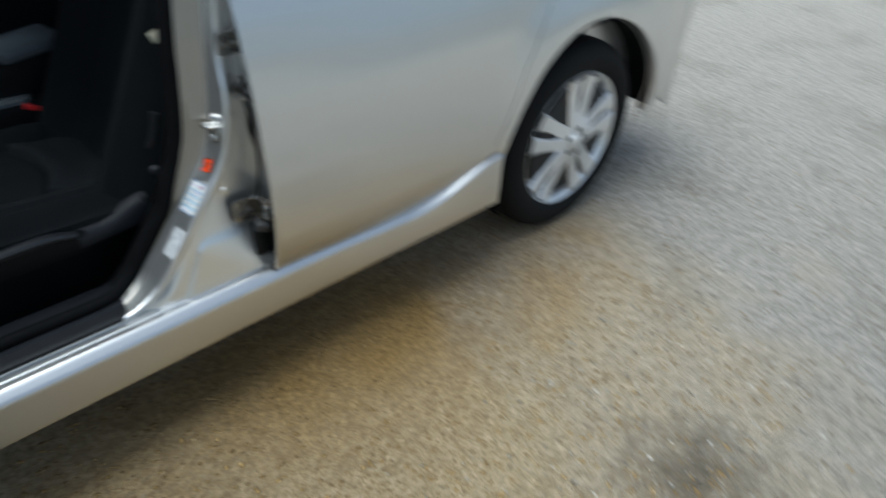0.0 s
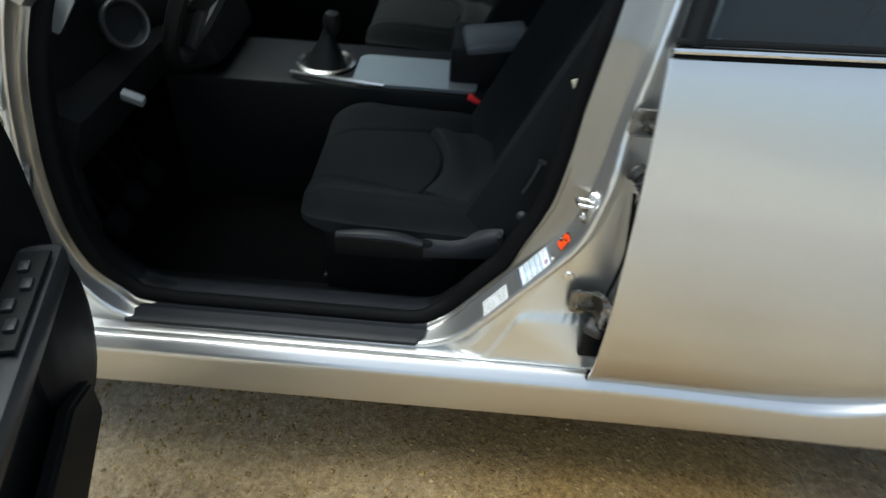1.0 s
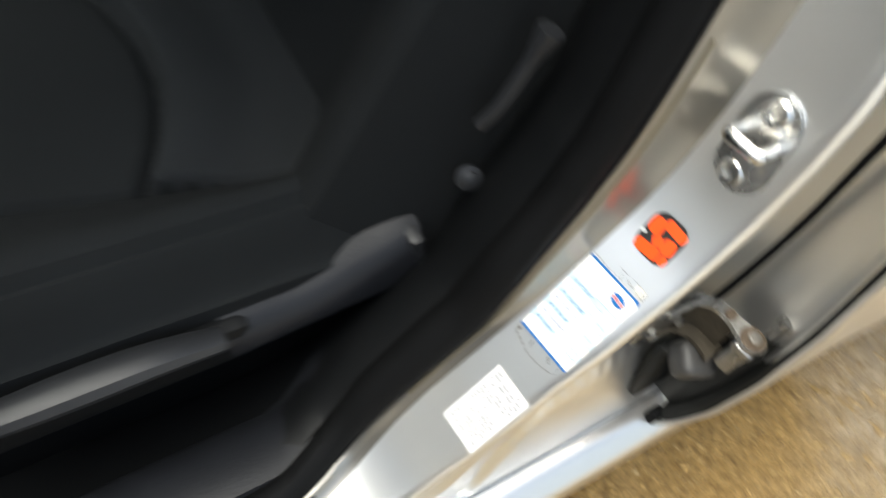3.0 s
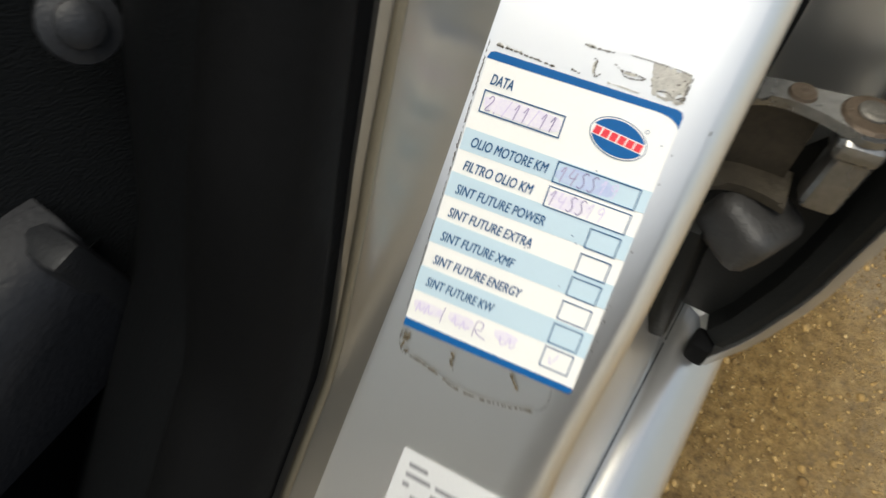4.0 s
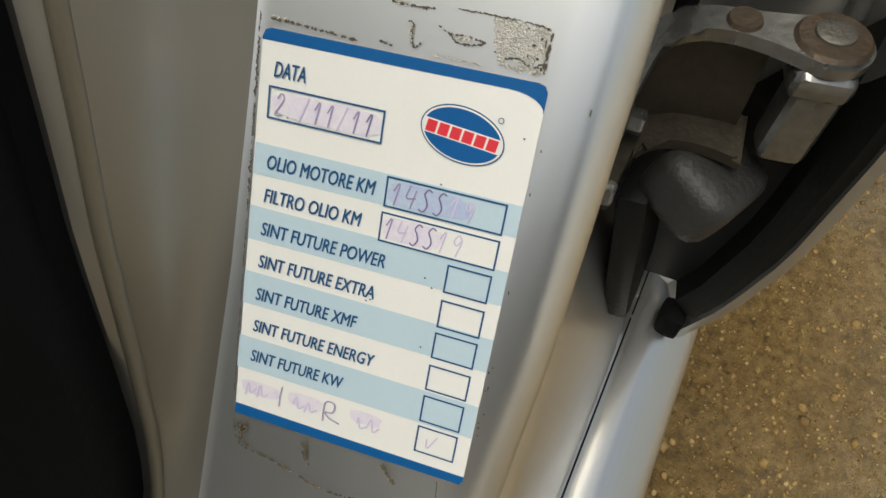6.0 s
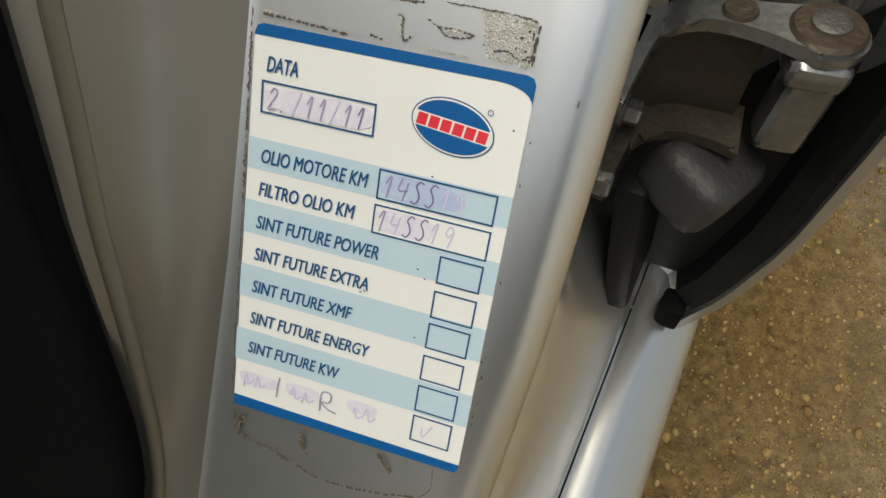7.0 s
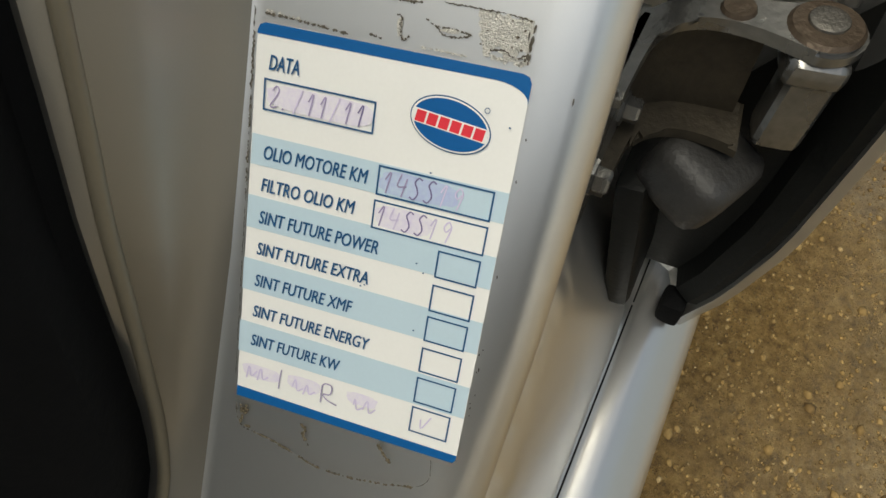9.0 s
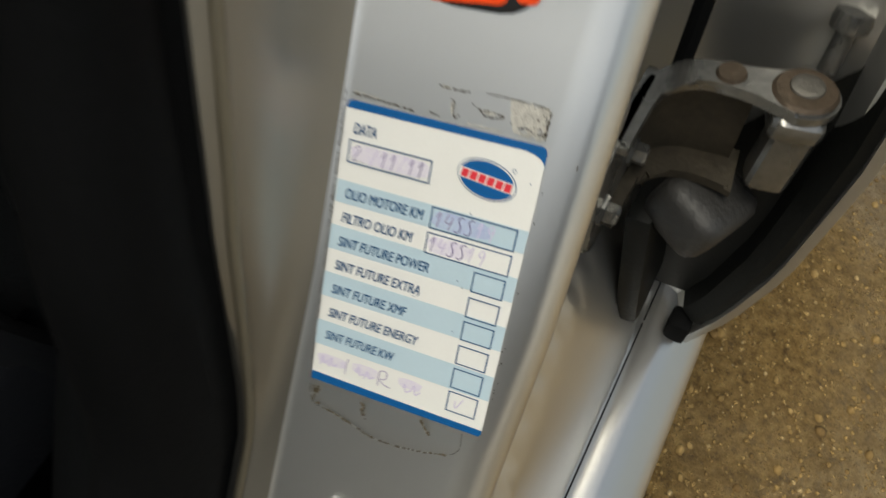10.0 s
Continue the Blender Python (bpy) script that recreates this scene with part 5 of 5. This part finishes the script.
def glue_remains():
    """What an older sticker left: a worn patch, flakes and a dirty outline above and below the label."""
    rng = random.Random(11)

    def mm(u, v):
        return -0.023 + u / 1000, 0.0355 - v / 1000

    s = sheet([(x + rng.uniform(-0.0003, 0.0003), y + rng.uniform(-0.0003, 0.0003)) for x, y in [mm(36.4 + 8.2 * k / 16, -7.6 + 0.3 * k / 16) for k in range(16)] + [mm(44.7, -7.2 + 5.0 * k / 10) for k in range(10)] + [mm(44.6 - 6.8 * k / 14, -2.2 - 0.9 * math.sin(k * 0.9)) for k in range(14)] + [mm(37.2 - 0.8 * k / 8, -3.2 - 4.3 * k / 8) for k in range(8)]], GRIME, None, base_pose, "glue_patch", "grey brown glue remains of an older peeled sticker", 0.0001)
    tagged(s, category="glue residue")

    def bit(u, v, ru, rv, mat=GRIME, lift=0.00022):
        sheet(blob(*mm(u, v), ru / 1000, rv / 1000, rng, 14, 0.45), mat, s, base_pose, "glue_flake", lift=lift)

    def trail(points, count, size, jitter=0.12, mat=DIRT):
        """A ragged broken line of dirt along a smooth one."""
        run = []
        for p in [*curve([(u, v, 0) for u, v in points], count * 4), None]:
            if p is None or rng.random() < 0.07:
                if len(run) > 2:
                    rows = []
                    for i, (q, half) in enumerate(run):
                        a = run[min(i + 1, len(run) - 1)][0] - run[max(i - 1, 0)][0]
                        side = Vector((-a.y, a.x, 0)).normalized() * half * (0.2 if i in (0, len(run) - 1) else 1)
                        rows.append([base_pose @ Vector((*mm(*(q + side * e).xy), 0.00022)) for e in (1, -1)])
                    part("dirt_line", grid(rows), mat, s, smooth=0)
                run = []
            else:
                run.append((p + Vector((rng.gauss(0, jitter * 0.5), rng.gauss(0, jitter * 0.5), 0)), size * rng.uniform(0.12, 0.75)))

    for k in range(12):
        bit(rng.uniform(38, 44.6), rng.uniform(-2.4, -1.0), rng.uniform(0.3, 0.9), rng.uniform(0.15, 0.5))
    for k in range(9):
        bit(rng.uniform(36.9, 44.4), rng.uniform(-7.3, -2.5), rng.uniform(0.08, 0.3), rng.uniform(0.06, 0.2), GLUE, 0.0003)
    for k in range(10):
        bit(44.8 + rng.gauss(0, 0.15), rng.uniform(-7, -0.8), rng.uniform(0.08, 0.25), rng.uniform(0.3, 0.8), DIRT, 0.0003)
    trail([(39, -2.2), (41, -2.6), (43, -1.8), (44.6, -2.6)], 10, 0.3)
    trail([(1.8, -1.5), (6, -1.4), (11, -1.1), (17, -0.7)], 26, 0.4)
    trail([(2.0, -1.9), (5, -1.7), (8, -1.4)], 9, 0.5, 0.2, GRIME)
    trail([(24.0, -4.9), (24.8, -4.6), (24.8, -3.0), (25.4, -1.4), (26.4, -2.2)], 14, 0.28)
    bit(24.6, -3.2, 0.45, 1.2)
    trail([(28.6, -5.0), (30.5, -4.2), (33, -4.3), (36, -3.8)], 14, 0.26)
    trail([(30.2, -4.4), (31.6, -3.2), (34, -3.2), (36, -3.8)], 10, 0.26)
    bit(32.6, -3.9, 1.5, 0.35)
    trail([(21, -7.2), (24, -6.9), (28, -7.1)], 8, 0.4)
    bit(22.6, -7.0, 1.0, 0.4)
    trail([(31, -7.7), (35, -7.6), (40, -7.6), (44, -7.3)], 16, 0.2)
    trail([(19.8, -1.4), (22, -1.0)], 5, 0.35)
    trail([(28.4, -0.9), (32, -0.9), (36, -0.8)], 14, 0.35, 0.1, GRIME)
    trail([(0.2, 71.6), (0.3, 75), (1.6, 77.6), (4.2, 78.2)], 16, 0.3)
    for k in range(10):
        bit(rng.uniform(0.8, 4.2), rng.uniform(72, 77.6), rng.uniform(0.3, 0.8), rng.uniform(0.3, 0.8), GLUE)
    trail([(4.2, 78.2), (9, 78.9), (14, 80.3), (19, 81.6), (26, 81.4), (33, 80.2), (39, 78.6)], 40, 0.5, 0.14, GLUE)
    trail([(41.6, 71.2), (41.8, 73), (41.9, 75.5), (40.8, 77.4), (39, 78.6)], 14, 0.16, 0.05)
    trail([(14.4, 72.6), (15.6, 73.6), (15.2, 75.0), (16.6, 77.2)], 5, 0.75, 0.1, GLUE)
    trail([(30.7, 71.4), (32.2, 73.2), (33.8, 75.0)], 5, 0.7, 0.1, GLUE)
    trail([(-0.3, 66), (-0.2, 48), (-0.05, 30)], 22, 0.10, 0.08)
    trail([(-0.05, 30), (0.0, 14), (0.1, -3)], 30, 0.26, 0.16)
    for k in range(12):
        bit(46.9 + rng.gauss(0, 0.25), rng.uniform(5, 66), 0.1, rng.uniform(0.1, 0.35), DIRT)
    bit(52.6, 2.6, 0.12, 0.6, DIRT)


glue_remains()


def lower_label():
    m = face_pose(0.140, 0.0262, 0.0006) @ pose(0, 0, 0, 0, 0, 2)
    w, h = 0.036, 0.064
    lab = sheet(rounded(w, h, 0.001), DULLPAPER, None, m, "service_label", "plain white paper label with fine grey print")
    tagged(lab, category="label")
    rng = random.Random(5)
    for k in range(17):
        y, x = h / 2 - 0.005 - k * 0.0033, -w / 2 + 0.003
        while x < w / 2 - 0.006:
            n = rng.uniform(0.002, 0.008)
            if rng.random() < 0.75:
                sheet([(x, y), (min(x + n, w / 2 - 0.002), y), (min(x + n, w / 2 - 0.002), y + 0.0013), (x, y + 0.0013)], GREYPRINT, lab, m, "print_bar", lift=0.0001)
            x += n + 0.0015


lower_label()


def orange_sticker():
    m = face_pose(0.2486, 0.0395, 0.0014) @ pose(0, -0.0016, 0, 0, 0, 6)
    s = sheet(rounded(0.0265, 0.031, 0.0085), BLACKPRINT, None, m, "warning_sticker", "round cornered black sticker with bright orange shapes")
    tagged(s, category="sticker")
    for cx, cy, w, h, tilt in ((0.0040, 0.0098, 0.0150, 0.0062, -6), (-0.0072, 0.0052, 0.0090, 0.0100, 0), (-0.0028, -0.0105, 0.0165, 0.0070, 4), (-0.0005, -0.0025, 0.0062, 0.0066, 40), (0.0072, -0.0010, 0.0080, 0.0092, 10), (0.0098, -0.0098, 0.0046, 0.0058, 0)):
        turn = pose(cx, cy, 0, 0, 0, tilt)
        sheet([(turn @ Vector((x, y, 0))).xy for x, y in rounded(w * 1.1, h * 1.14, min(w, h) * 0.36)], ORANGE, s, m, "orange_shape", lift=0.0001)
    sheet(rounded(0.003, 0.0022, 0.0006), PAPER, s, m @ pose(-0.0118, -0.0030, 0, 0, 0, 30), "white_nick", lift=0.0002)


orange_sticker()
